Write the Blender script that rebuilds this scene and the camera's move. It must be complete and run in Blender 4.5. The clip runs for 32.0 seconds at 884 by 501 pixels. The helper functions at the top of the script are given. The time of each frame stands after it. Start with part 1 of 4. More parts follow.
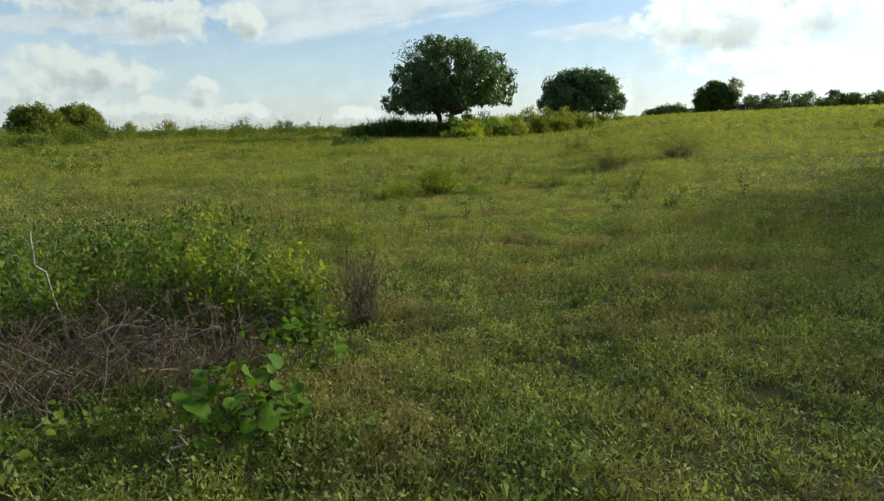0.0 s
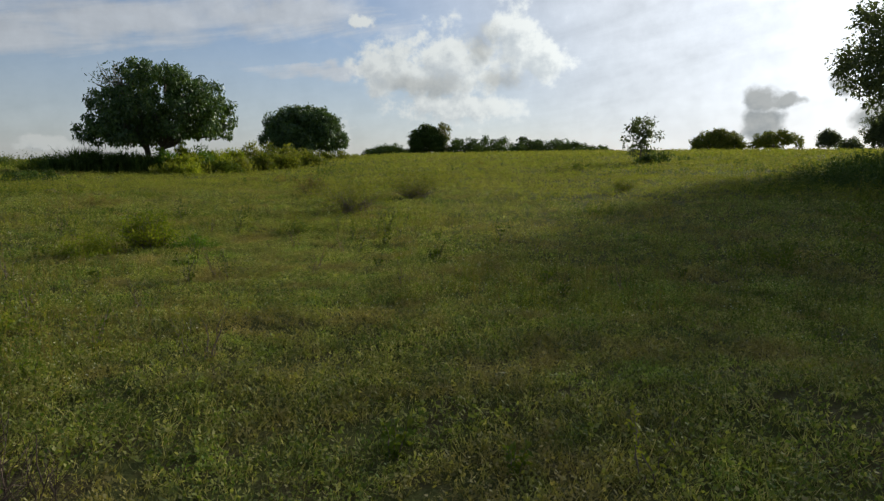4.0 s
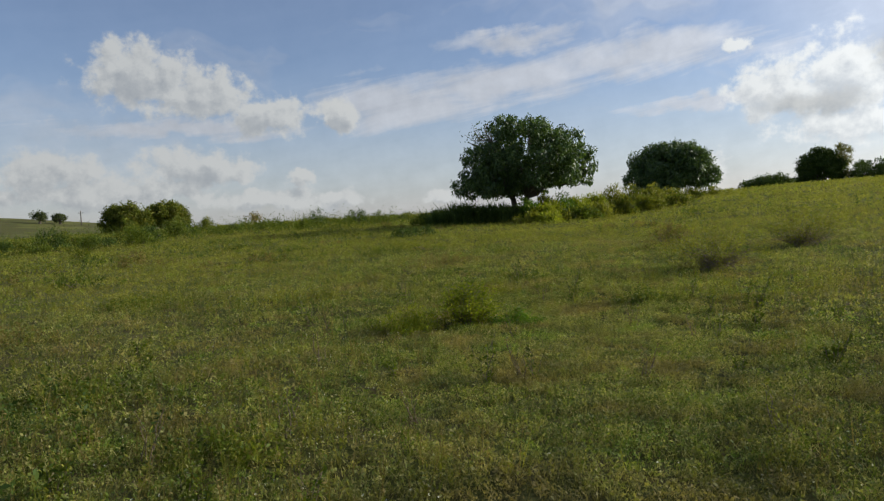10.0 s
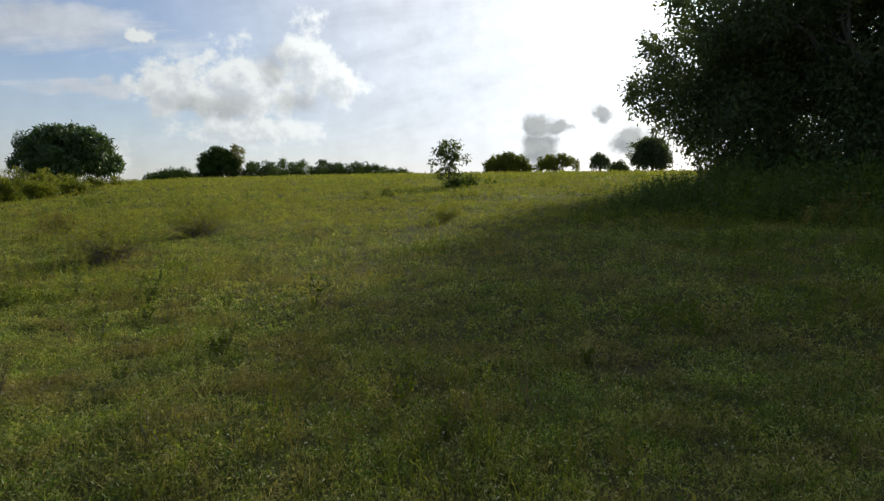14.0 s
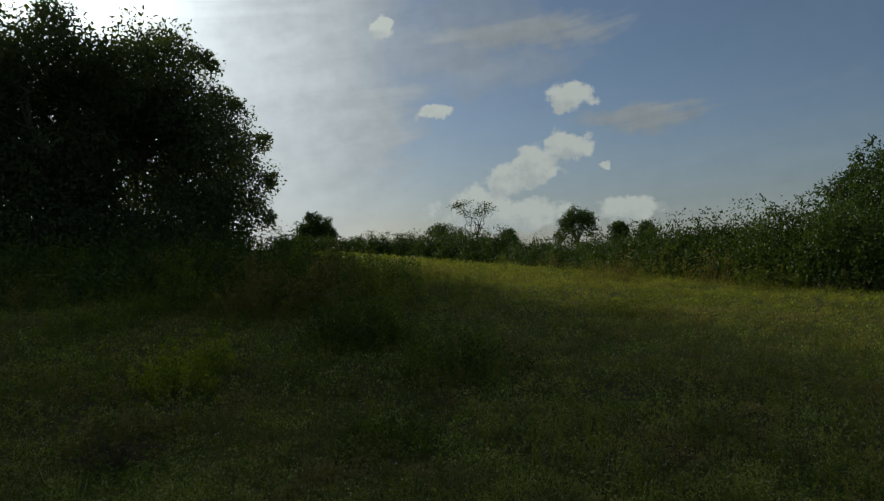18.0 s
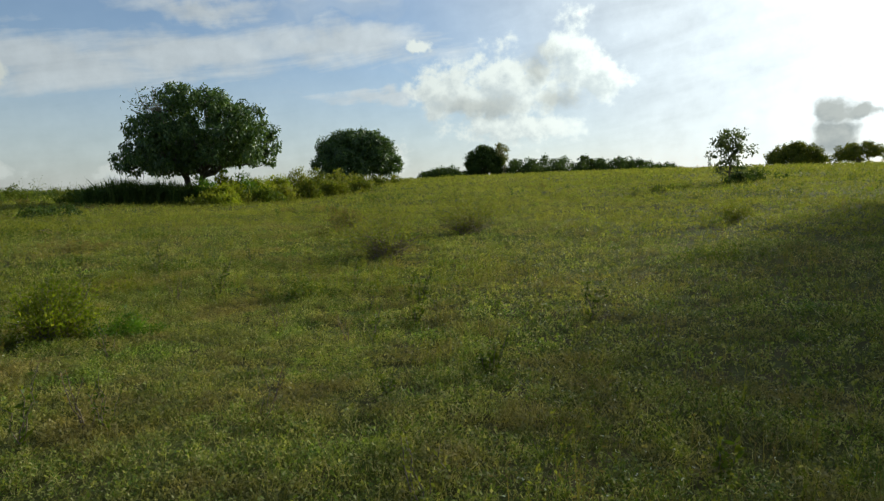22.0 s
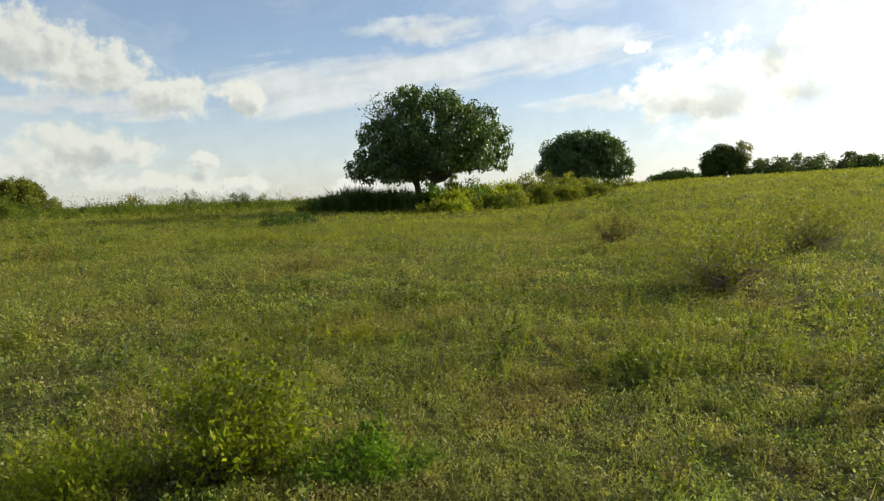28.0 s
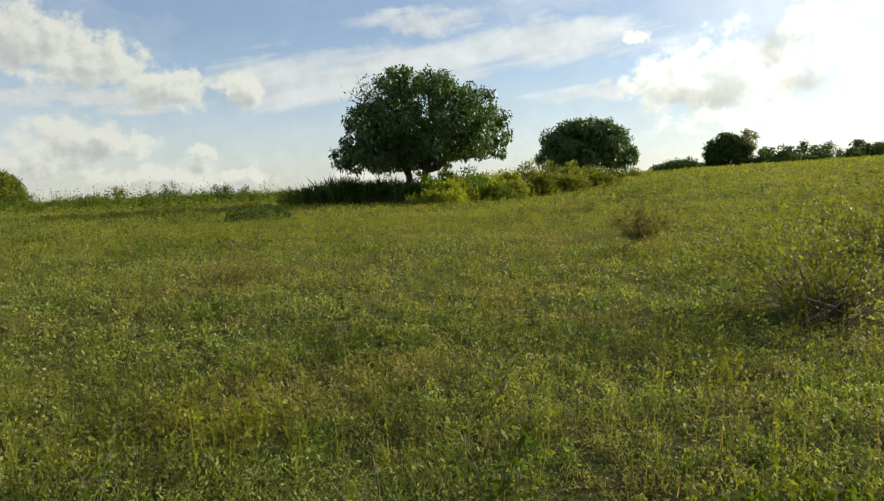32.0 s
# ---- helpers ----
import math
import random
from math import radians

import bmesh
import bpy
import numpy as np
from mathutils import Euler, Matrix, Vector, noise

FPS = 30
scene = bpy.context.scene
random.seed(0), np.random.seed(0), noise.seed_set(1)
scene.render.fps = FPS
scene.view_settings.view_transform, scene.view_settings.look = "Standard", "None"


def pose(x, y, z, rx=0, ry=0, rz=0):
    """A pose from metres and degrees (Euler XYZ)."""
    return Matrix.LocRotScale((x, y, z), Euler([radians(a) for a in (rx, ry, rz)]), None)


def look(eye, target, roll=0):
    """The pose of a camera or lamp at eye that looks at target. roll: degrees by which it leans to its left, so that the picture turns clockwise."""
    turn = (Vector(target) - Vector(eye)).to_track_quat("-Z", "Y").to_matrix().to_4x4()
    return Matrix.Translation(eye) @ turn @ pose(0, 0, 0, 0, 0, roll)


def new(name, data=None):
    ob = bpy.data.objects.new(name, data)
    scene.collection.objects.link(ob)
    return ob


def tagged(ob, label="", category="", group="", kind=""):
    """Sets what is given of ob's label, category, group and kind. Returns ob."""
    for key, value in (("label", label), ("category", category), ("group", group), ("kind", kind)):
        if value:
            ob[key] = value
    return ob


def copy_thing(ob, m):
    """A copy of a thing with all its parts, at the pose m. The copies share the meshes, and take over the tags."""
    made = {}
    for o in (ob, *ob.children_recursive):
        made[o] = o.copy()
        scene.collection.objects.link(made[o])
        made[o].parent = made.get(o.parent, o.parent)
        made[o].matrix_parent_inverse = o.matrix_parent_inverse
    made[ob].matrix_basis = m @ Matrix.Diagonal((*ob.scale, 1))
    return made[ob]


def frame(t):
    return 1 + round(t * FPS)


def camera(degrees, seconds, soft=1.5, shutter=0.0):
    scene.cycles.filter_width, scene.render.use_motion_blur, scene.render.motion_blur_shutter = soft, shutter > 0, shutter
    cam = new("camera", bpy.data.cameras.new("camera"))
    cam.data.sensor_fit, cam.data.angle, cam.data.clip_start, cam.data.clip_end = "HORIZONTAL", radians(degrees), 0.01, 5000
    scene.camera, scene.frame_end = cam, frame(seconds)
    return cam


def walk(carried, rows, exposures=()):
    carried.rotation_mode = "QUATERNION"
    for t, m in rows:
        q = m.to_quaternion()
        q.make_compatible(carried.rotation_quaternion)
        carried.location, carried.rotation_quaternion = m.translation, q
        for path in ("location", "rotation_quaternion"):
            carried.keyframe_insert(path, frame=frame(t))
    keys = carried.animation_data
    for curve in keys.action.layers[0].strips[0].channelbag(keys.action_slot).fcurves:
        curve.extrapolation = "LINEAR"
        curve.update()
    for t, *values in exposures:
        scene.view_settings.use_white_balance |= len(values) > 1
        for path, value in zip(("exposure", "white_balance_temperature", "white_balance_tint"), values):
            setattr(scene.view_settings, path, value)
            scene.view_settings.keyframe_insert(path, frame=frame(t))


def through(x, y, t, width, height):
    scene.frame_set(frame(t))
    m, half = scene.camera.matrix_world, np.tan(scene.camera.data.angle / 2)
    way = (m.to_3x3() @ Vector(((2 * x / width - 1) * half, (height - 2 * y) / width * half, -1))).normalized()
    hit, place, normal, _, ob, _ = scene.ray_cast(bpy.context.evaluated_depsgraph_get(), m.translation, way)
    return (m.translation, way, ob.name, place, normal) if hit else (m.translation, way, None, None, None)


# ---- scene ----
cam = camera(67.8, 32.0, soft=1.3)

# camera: seconds, eye x y z, heading (degrees right of +y), pitch, roll
PATH = [
    (0.0, 0.000, 0.000, 1.430, -1.45, -10.02, -0.88),
    (0.5, 0.066, 0.393, 1.443, 1.66, -7.67, -1.99),
    (1.0, -0.078, 0.655, 1.409, 5.35, -6.40, -0.73),
    (1.5, -0.157, 0.983, 1.388, 5.59, -9.66, -1.87),
    (2.0, -0.110, 1.328, 1.441, 5.66, -6.96, -3.25),
    (2.5, -0.052, 1.481, 1.455, 8.73, -6.25, -2.79),
    (3.0, -0.118, 1.655, 1.459, 18.18, -3.29, 0.34),
    (3.5, -0.138, 1.838, 1.426, 22.34, -6.85, 1.03),
    (5.5, 0.617, 3.628, 1.775, 20.54, -7.03, -2.38),
    (6.0, 0.681, 3.771, 1.765, 20.11, -4.15, -0.23),
    (6.5, 0.673, 3.925, 1.741, 28.79, -6.45, -0.02),
    (7.0, 0.830, 4.185, 1.748, 27.58, -6.22, -1.15),
    (7.5, 0.908, 4.412, 1.764, 20.43, -5.41, -1.32),
    (8.0, 0.878, 4.610, 1.777, 21.43, -4.57, -1.06),
    (8.5, 0.905, 4.675, 1.797, 13.62, -3.85, -1.75),
    (9.0, 0.894, 4.609, 1.800, 4.44, -2.53, -2.39),
    (9.5, 0.864, 4.366, 1.798, -2.56, -1.75, -3.18),
    (10.0, 0.838, 4.378, 1.799, -9.03, -2.85, -3.05),
    (10.5, 0.813, 4.409, 1.790, -11.62, -2.56, -2.45),
    (11.0, 0.824, 4.374, 1.790, -11.10, -2.03, -1.72),
    (11.5, 0.919, 4.379, 1.786, -0.46, -2.99, -1.05),
    (12.0, 0.998, 4.371, 1.788, 8.36, -2.96, -1.03),
    (12.5, 0.984, 4.764, 1.765, 22.84, -4.85, 0.33),
    (13.0, 0.967, 5.069, 1.717, 35.39, -7.43, 1.36),
    (13.5, 1.064, 5.193, 1.719, 37.55, -5.95, 0.53),
    (15.5, 2.325, 5.388, 1.511, 55.81, -2.84, -2.49),
    (16.0, 2.465, 5.458, 1.511, 65.54, -1.60, -1.04),
    (16.5, 2.587, 5.570, 1.482, 81.60, -2.75, -0.91),
    (17.0, 2.309, 5.455, 1.505, 96.24, -1.24, -0.35),
    (17.5, 1.968, 5.275, 1.591, 99.75, 1.56, -1.25),
    (18.0, 1.664, 5.161, 1.673, 102.41, 0.66, -1.55),
    (18.5, 1.454, 5.065, 1.750, 101.55, 0.60, -2.45),
    (19.0, 1.272, 5.074, 1.803, 89.53, 0.68, -2.36),
    (19.5, 1.183, 5.143, 1.817, 78.52, -1.60, -2.03),
    (20.0, 1.384, 5.374, 1.778, 65.39, -3.80, -2.52),
    (20.5, 1.606, 5.741, 1.736, 57.12, -4.44, -1.94),
    (21.0, 1.552, 5.909, 1.722, 46.55, -6.41, -1.12),
    (21.5, 1.649, 5.982, 1.741, 29.54, -3.40, -1.92),
    (22.0, 1.640, 6.320, 1.699, 17.27, -5.15, -0.99),
    (22.5, 1.516, 6.670, 1.710, 9.56, -6.10, -0.91),
    (23.0, 1.574, 7.065, 1.716, 0.81, -7.41, -2.64),
    (23.5, 1.579, 7.353, 1.713, -2.66, -8.00, -2.03),
    (24.0, 1.414, 7.655, 1.656, 1.59, -8.91, 0.08),
    (24.5, 1.326, 7.956, 1.604, -5.92, -8.55, -2.92),
    (25.0, 1.331, 8.409, 1.667, -5.13, -7.25, -2.85),
    (25.5, 1.222, 8.820, 1.635, -0.74, -5.89, -1.29),
    (27.5, 1.039, 10.670, 1.668, -4.38, -5.96, -2.02),
    (28.0, 0.903, 11.060, 1.618, -1.15, -4.09, -1.75),
    (28.5, 0.932, 11.462, 1.568, -4.64, -3.95, -1.77),
    (29.0, 0.988, 11.853, 1.616, -2.11, -4.55, -1.58),
    (29.5, 0.942, 12.252, 1.595, 6.12, -3.88, 0.67),
    (30.0, 0.952, 12.630, 1.550, 4.71, -4.15, -0.35),
    (30.5, 1.030, 13.053, 1.604, 2.23, -3.50, -1.49),
    (31.0, 1.028, 13.486, 1.571, 5.90, -5.03, -1.53),
    (31.5, 1.153, 13.958, 1.557, 2.17, -2.67, -0.92),
    (32.0, 1.153, 14.265, 1.574, -1.09, -4.81, -2.01),
]


def aim(x, y, z, az, el, roll):
    a, e = radians(az), radians(el)
    way = Vector((math.sin(a) * math.cos(e), math.cos(a) * math.cos(e), math.sin(e)))
    return look((x, y, z), Vector((x, y, z)) + way, roll)


EXPOSURES = [(0.0, 0.4), (0.5, 0.65), (1.0, 0.78), (2.0, 0.78), (2.5, 0.5), (3.0, 0.0), (3.5, -0.45), (4.5, -0.15), (5.5, 0.05), (6.0, 0.05), (6.5, -0.45), (7.0, -0.15), (8.0, -0.15), (9.0, -0.1),
             (10.0, -0.1), (11.0, -0.1), (12.0, -0.1), (12.5, -0.4), (13.0, -0.3), (13.5, -0.2), (15.5, -0.2), (16.0, 0.0), (16.5, 0.6), (17.0, 0.1), (17.5, -1.05), (18.0, -1.15), (19.0, -1.25), (19.5, 0.0),
             (20.0, 1.3), (20.5, 1.2), (21.0, 0.48), (21.5, -0.15), (22.0, -0.1), (22.5, 0.1), (23.0, 0.42), (25.0, 0.6), (25.5, 0.5), (28.0, 0.42), (30.0, 0.35), (32.0, 0.35)]
GREENER = ((0.0, -6), (2.5, -5), (3.2, 2), (9.0, 6), (14.0, 4), (16.0, -3), (20.0, -5), (22.5, -4), (23.0, -7), (25.5, -7), (27.5, -1), (32.0, -1))
WARMER = ((0.0, 6200), (22.5, 6200), (27.5, 6800), (32.0, 6800))
EXPOSURES = [(t, e, float(np.interp(t, *zip(*WARMER))), float(np.interp(t, *zip(*GREENER)))) for t, e in EXPOSURES]
walk(cam, [(t, aim(*r)) for t, *r in PATH], EXPOSURES)

# ---- light: a low sun to the right of the big tree, sky with cumulus ----
SUN_AZ, SUN_EL = 67.5, 20.5
sun = new("sun", bpy.data.lights.new("sun", "SUN"))
sun.data.energy, sun.data.angle, sun.data.color = 5.0, radians(5.0), (1.0, 0.91, 0.76)
sun.matrix_world = aim(0, 0, 60, SUN_AZ + 180, -SUN_EL, 0)


class Nodes:
    """Short hand for a node tree."""

    def __init__(self, tree):
        self.t = tree
        self.t.nodes.clear()

    def add(self, kind, ins=(), out=0, operation="", interpolation="", blend="", rotation=""):
        n = self.t.nodes.new(kind)
        if operation:
            n.operation = operation
        if interpolation:
            n.interpolation_type = interpolation
        if blend:
            n.data_type, n.blend_type = "RGBA", blend
        if rotation:
            n.rotation_type = rotation
        for key, v in (ins.items() if isinstance(ins, dict) else enumerate(ins)):
            if v is None:
                continue
            if isinstance(v, bpy.types.NodeSocket):
                self.t.links.new(v, n.inputs[key])
            else:
                n.inputs[key].default_value = v
        return n.outputs[out] if n.outputs else n

    def m(self, op, a, b=None, c=None):
        return self.add("ShaderNodeMath", (a, b, c), operation=op)

    def v(self, op, a, b=None, out=0):
        return self.add("ShaderNodeVectorMath", (a, b), out=out, operation=op)

    def step(self, x, lo, hi, a=0.0, b=1.0):
        return self.add("ShaderNodeMapRange", (x, lo, hi, a, b), interpolation="SMOOTHSTEP")

    def mix(self, f, a, b, blend="MIX"):
        return self.add("ShaderNodeMix", {0: f, 6: a, 7: b}, out=2, blend=blend)

    def noise(self, vec, scale, detail=4.0, rough=0.55, dist=0.0, out=0):
        return self.add("ShaderNodeTexNoise", {"Vector": vec, "Scale": scale, "Detail": detail, "Roughness": rough, "Distortion": dist}, out=out)


# cumulus clouds: heading, height, half width, half height in degrees
CUMULUS = [(-33, 12.3, 5, 3), (-28.5, 10.8, 5.5, 2.6), (-23, 9.4, 4.5, 2), (-17.3, 9.1, 2.4, 1.6), (-39.7, 4.8, 4.8, 2), (-29, 4.8, 5.6, 2),
           (-20.5, 4.3, 1.6, 1), (-18, 2, 3.2, 1.1), (-35, 3.2, 9, 1.4), (-24, 2.4, 6, 1), (-8.2, 1.8, 2.2, .8), (15.6, 12, 1.1, .8), (13, 3, 2.5, 1.2),
           (23, 8.6, 6.4, 3.6), (28.5, 11.4, 2.8, 3.2), (18, 8.3, 4, 2.6), (23, 5.2, 7, 1.6), (30.5, 9.6, 3, 2.6)]
RIGHT = [(97.3, 19.7, 1.3, 1.2), (102, 12.3, 1.7, .8), (113.9, 13.2, 2.6, 1.5), (106, 4.6, 3, 1.7), (108.6, 6.6, 2.5, 1.7), (111, 8, 2.7, 1.5), (113.4, 9.3, 2.2, 1.2),
         (108, 3.6, 7, 1.7), (118.6, 3.4, 3.2, 1.2), (116.6, 7.6, .7, .4)]
GREY = [(48.2, 5.4, 1.7, 1.5), (48.0, 3.6, 1.9, 2.0), (49.6, 5.2, 1.4, 0.9), (53.1, 6.4, 1.3, 1.1), (55.6, 3.8, 2.4, 2.0), (68.0, 22.0, 2.6, 1.1), (75.5, 21.5, 1.0, 2.2)]
SHADED = [(25.8, 10.4, 2.3, 2.5), (21.0, 7.2, 5.0, 1.5), (27.5, 7.6, 2.6, 1.3)]
STREAKS = [(-12, 9.8, 9, 2.6), (-3, 11.2, 10, 2.7), (9, 12.4, 11, 2.4), (14, 8.0, 9, 1.0), (-2, 14.5, 7, 1.3), (94, 11, 9, 7), (109, 18.5, 10, 1.8), (120, 11, 6, 1.3), (-30, 8, 14, 1.2)]


def make_world():
    w = bpy.data.worlds.new("world")
    scene.world = w
    w.use_nodes = True
    g = Nodes(w.node_tree)
    sky = g.add("ShaderNodeTexSky")
    n = sky.node
    n.sky_type, n.sun_disc, n.sun_elevation, n.sun_rotation, n.dust_density, n.ozone_density = "NISHITA", False, radians(SUN_EL), radians(SUN_AZ), 0.7, 3.0
    blue = g.v("MULTIPLY", sky, (1.06 * SKY, 0.965 * SKY, 1.03 * SKY))
    way = g.add("ShaderNodeTexCoord", out=0)
    xyz = g.add("ShaderNodeSeparateXYZ", (way,)).node
    az = g.m("MULTIPLY", g.m("ARCTAN2", xyz.outputs[0], xyz.outputs[1]), 57.2958)
    el = g.m("MULTIPLY", g.m("ARCSINE", xyz.outputs[2]), 57.2958)
    uv = g.add("ShaderNodeCombineXYZ", (az, el, 0.0))
    wob = g.v("SUBTRACT", g.noise(uv, 0.22, 2.0, out=1), (0.5, 0.5, 0.5))
    wob2 = g.v("SUBTRACT", g.noise(uv, 0.9, 3.0, out=1), (0.5, 0.5, 0.5))
    warped = g.v("ADD", uv, g.v("ADD", g.v("MULTIPLY", wob, (3.0, 2.0, 0)), g.v("MULTIPLY", wob2, (1.5, 1.3, 0))))
    shifted = g.v("ADD", warped, (0.5, 1.0, 0))

    def field(clouds, at):
        best = None
        for a, e, hw, hh in clouds:
            d = g.v("LENGTH", g.v("MULTIPLY", g.v("SUBTRACT", at, (a, e, 0)), (1 / hw, 1 / hh, 0)), out=1)
            best = d if best is None else g.m("SMOOTH_MIN", best, d, 0.25)
        return g.m("SUBTRACT", 1.0, best)

    puff = g.noise(uv, 0.5, 7.0, 0.6)
    lit = g.noise(g.v("ADD", uv, (0.45, 0.6, 0)), 0.5, 7.0, 0.6)
    relief = g.m("SUBTRACT", lit, puff)
    ds = g.v("DOT_PRODUCT", way, tuple(Vector((math.sin(radians(SUN_AZ)) * math.cos(radians(SUN_EL)), math.cos(radians(SUN_AZ)) * math.cos(radians(SUN_EL)), math.sin(radians(SUN_EL))))), out=1)
    ang = g.m("MULTIPLY", g.m("ARCCOSINE", g.m("MINIMUM", ds, 1.0)), 57.2958)
    wide = g.m("ADD", ang, g.step(az, 89.0, 116.0, 0.0, 42.0))
    near = g.m("EXPONENT", g.m("MULTIPLY", wide, -1 / 23))
    core = g.m("EXPONENT", g.m("MULTIPLY", g.m("POWER", g.m("MULTIPLY", ang, 1 / 10), 2.0), -1.0))
    # high thin cloud in long streaks
    thin = g.noise(g.v("ADD", g.v("MULTIPLY", uv, (0.022, 0.085, 0)), g.v("MULTIPLY", wob, (0.25, 0.5, 0))), 1.0, 5.0, 0.55)
    turned = g.add("ShaderNodeVectorRotate", {"Vector": uv, "Angle": -0.16}, rotation="Z_AXIS")
    comb = g.noise(g.v("MULTIPLY", turned, (0.06, 0.4, 0)), 1.0, 5.0, 0.6, 0.6)
    veil = g.m("MULTIPLY", g.step(thin, 0.42, 0.70), 0.75)
    band = g.m("ADD", field(STREAKS, warped), g.m("MULTIPLY", g.m("SUBTRACT", comb, 0.5), 1.8))
    veil = g.m("MAXIMUM", veil, g.m("MULTIPLY", g.step(band, -0.25, 0.7), 1.0))
    veil = g.m("MAXIMUM", veil, g.step(el, 14.0, 0.0, 0.16, 0.7))
    veil = g.m("MAXIMUM", veil, g.step(wide, 62.0, 28.0))
    veil_light = g.add("ShaderNodeVectorMath", {0: (0.99, 0.975, 1.03), "Scale": g.m("ADD", VEIL, g.m("ADD", g.m("MULTIPLY", near, 3.6 * VEIL), g.m("MULTIPLY", core, 9 * VEIL)))}, operation="SCALE")
    veil_light = g.add("ShaderNodeVectorMath", {0: veil_light, "Scale": g.m("ADD", 0.55, g.m("ADD", g.m("MULTIPLY", comb, 0.45), g.m("MULTIPLY", puff, 0.45)))}, operation="SCALE")
    base = g.mix(g.m("MULTIPLY", veil, 0.85), blue, veil_light)

    def cloud(under, clouds, soft, dark, back, grey, cover, gain=1.0, amp=1.7):
        thick = g.m("ADD", field(clouds, warped), g.m("MULTIPLY", g.m("SUBTRACT", puff, 0.5), amp))
        mask = g.step(thick, 0.0, soft)
        above = g.m("ADD", field(clouds, shifted), g.m("MULTIPLY", g.m("SUBTRACT", lit, 0.5), 1.7))
        shade = g.m("ADD", g.m("MULTIPLY", g.step(above, 0.1, 0.95), dark), g.m("MULTIPLY", relief, 0.9))
        shade = g.add("ShaderNodeClamp", (shade, 0.0, 1.0))
        bright = g.m("MULTIPLY", CLOUD * gain, g.m("ADD", 1.0, g.m("MULTIPLY", near, back)))
        c = g.mix(shade, (1.0, 0.975, 0.955, 1), (*grey, 1))
        c = g.add("ShaderNodeVectorMath", {0: c, "Scale": bright}, operation="SCALE")
        return g.mix(g.m("MULTIPLY", mask, cover), under, c)

    out = cloud(base, CUMULUS, 0.45, 0.55, 6.0, (0.48, 0.51, 0.57), 0.94, 1.0, 1.8)
    out = cloud(out, RIGHT, 0.38, 0.45, 1.2, (0.58, 0.61, 0.66), 0.97, 1.75)
    out = cloud(out, SHADED, 0.95, 0.5, 0.2, (0.52, 0.56, 0.61), 0.72, 1.0, 1.6)
    out = cloud(out, GREY, 0.6, 0.6, 0.15, (0.50, 0.55, 0.60), 0.88, 0.85, 1.0)
    bg = g.add("ShaderNodeBackground", (out, 1.0))
    g.add("ShaderNodeOutputWorld", (bg,))


SKY, VEIL, CLOUD = 0.122, 0.53, 0.55
make_world()


# ---- materials ----
def material(name):
    mt = bpy.data.materials.new(name)
    mt.use_nodes = True
    return mt, Nodes(mt.node_tree)


def leafy(name, colours, through=0.35, rough=0.55, patch=0.25, patch_colour=None, straw=0.0, spec=0.16):
    """Leaves: each one its own shade, light shining through, drier patches."""
    mt, g = material(name)
    rnd = g.add("ShaderNodeNewGeometry", out="Random Per Island")
    ramp = g.add("ShaderNodeValToRGB", (rnd,)).node
    e = ramp.color_ramp.elements
    while len(e) < len(colours):
        e.new(0.5)
    for i, c in enumerate(colours):
        e[i].position, e[i].color = i / max(1, len(colours) - 1), (*c, 1)
    col = ramp.outputs[0]
    pos = g.add("ShaderNodeNewGeometry", out="Position")
    big = g.noise(pos, patch, 3.0)
    col = g.mix(g.step(big, 0.35, 0.7), col, patch_colour and (*patch_colour, 1) or g.mix(1.0, col, (0.7, 0.75, 0.6, 1), "MULTIPLY"))
    if patch_colour:
        col = g.mix(g.m("MULTIPLY", g.step(big, 0.45, 0.72), 0.55), ramp.outputs[0], (*patch_colour, 1))
    if straw:
        worn = g.noise(g.v("ADD", pos, (7.0, 3.0, 0)), 0.85, 4.0, 0.6, 0.4)
        col = g.mix(g.m("MULTIPLY", g.step(worn, 0.47, 0.64), straw), col, (0.26, 0.19, 0.085, 1))
        fresh = g.noise(g.v("ADD", pos, (2.0, 11.0, 0)), 1.1, 3.0, 0.6, 0.5)
        col = g.mix(g.m("MULTIPLY", g.step(fresh, 0.54, 0.68), 0.4), col, g.mix(1.0, col, (0.62, 1.12, 0.55, 1), "MULTIPLY"))
    tone = g.noise(pos, 1.7, 3.0)
    col = g.mix(1.0, col, g.mix(g.step(tone, 0.3, 0.7), (0.66, 0.69, 0.64, 1), (1.27, 1.23, 1.1, 1)), "MULTIPLY")
    bsdf = g.add("ShaderNodeBsdfPrincipled", {"Base Color": col, "Roughness": rough, "Specular IOR Level": spec})
    tr = g.add("ShaderNodeBsdfTranslucent", {"Color": g.mix(1.0, col, (1.15, 1.14, 0.58, 1), "MULTIPLY")})
    g.add("ShaderNodeOutputMaterial", (g.add("ShaderNodeMixShader", (through, bsdf, tr)),))
    return mt


def solid(name, c1, c2, scale, rough=0.85, bump=0.4, stretch=(1, 1, 1)):
    mt, g = material(name)
    pos = g.add("ShaderNodeNewGeometry", out="Position")
    p = g.v("MULTIPLY", pos, stretch)
    n = g.noise(p, scale, 6.0, 0.65)
    n2 = g.noise(p, scale * 0.17, 3.0)
    col = g.mix(g.step(n, 0.3, 0.7), (*c1, 1), (*c2, 1))
    col = g.mix(1.0, col, g.mix(n2, (0.6, 0.6, 0.6, 1), (1.35, 1.35, 1.3, 1)), "MULTIPLY")
    bm_ = g.add("ShaderNodeBump", {"Strength": bump, "Distance": 0.02, "Height": n})
    b = g.add("ShaderNodeBsdfPrincipled", {"Base Color": col, "Roughness": rough, "Normal": bm_})
    g.add("ShaderNodeOutputMaterial", (b,))
    return mt


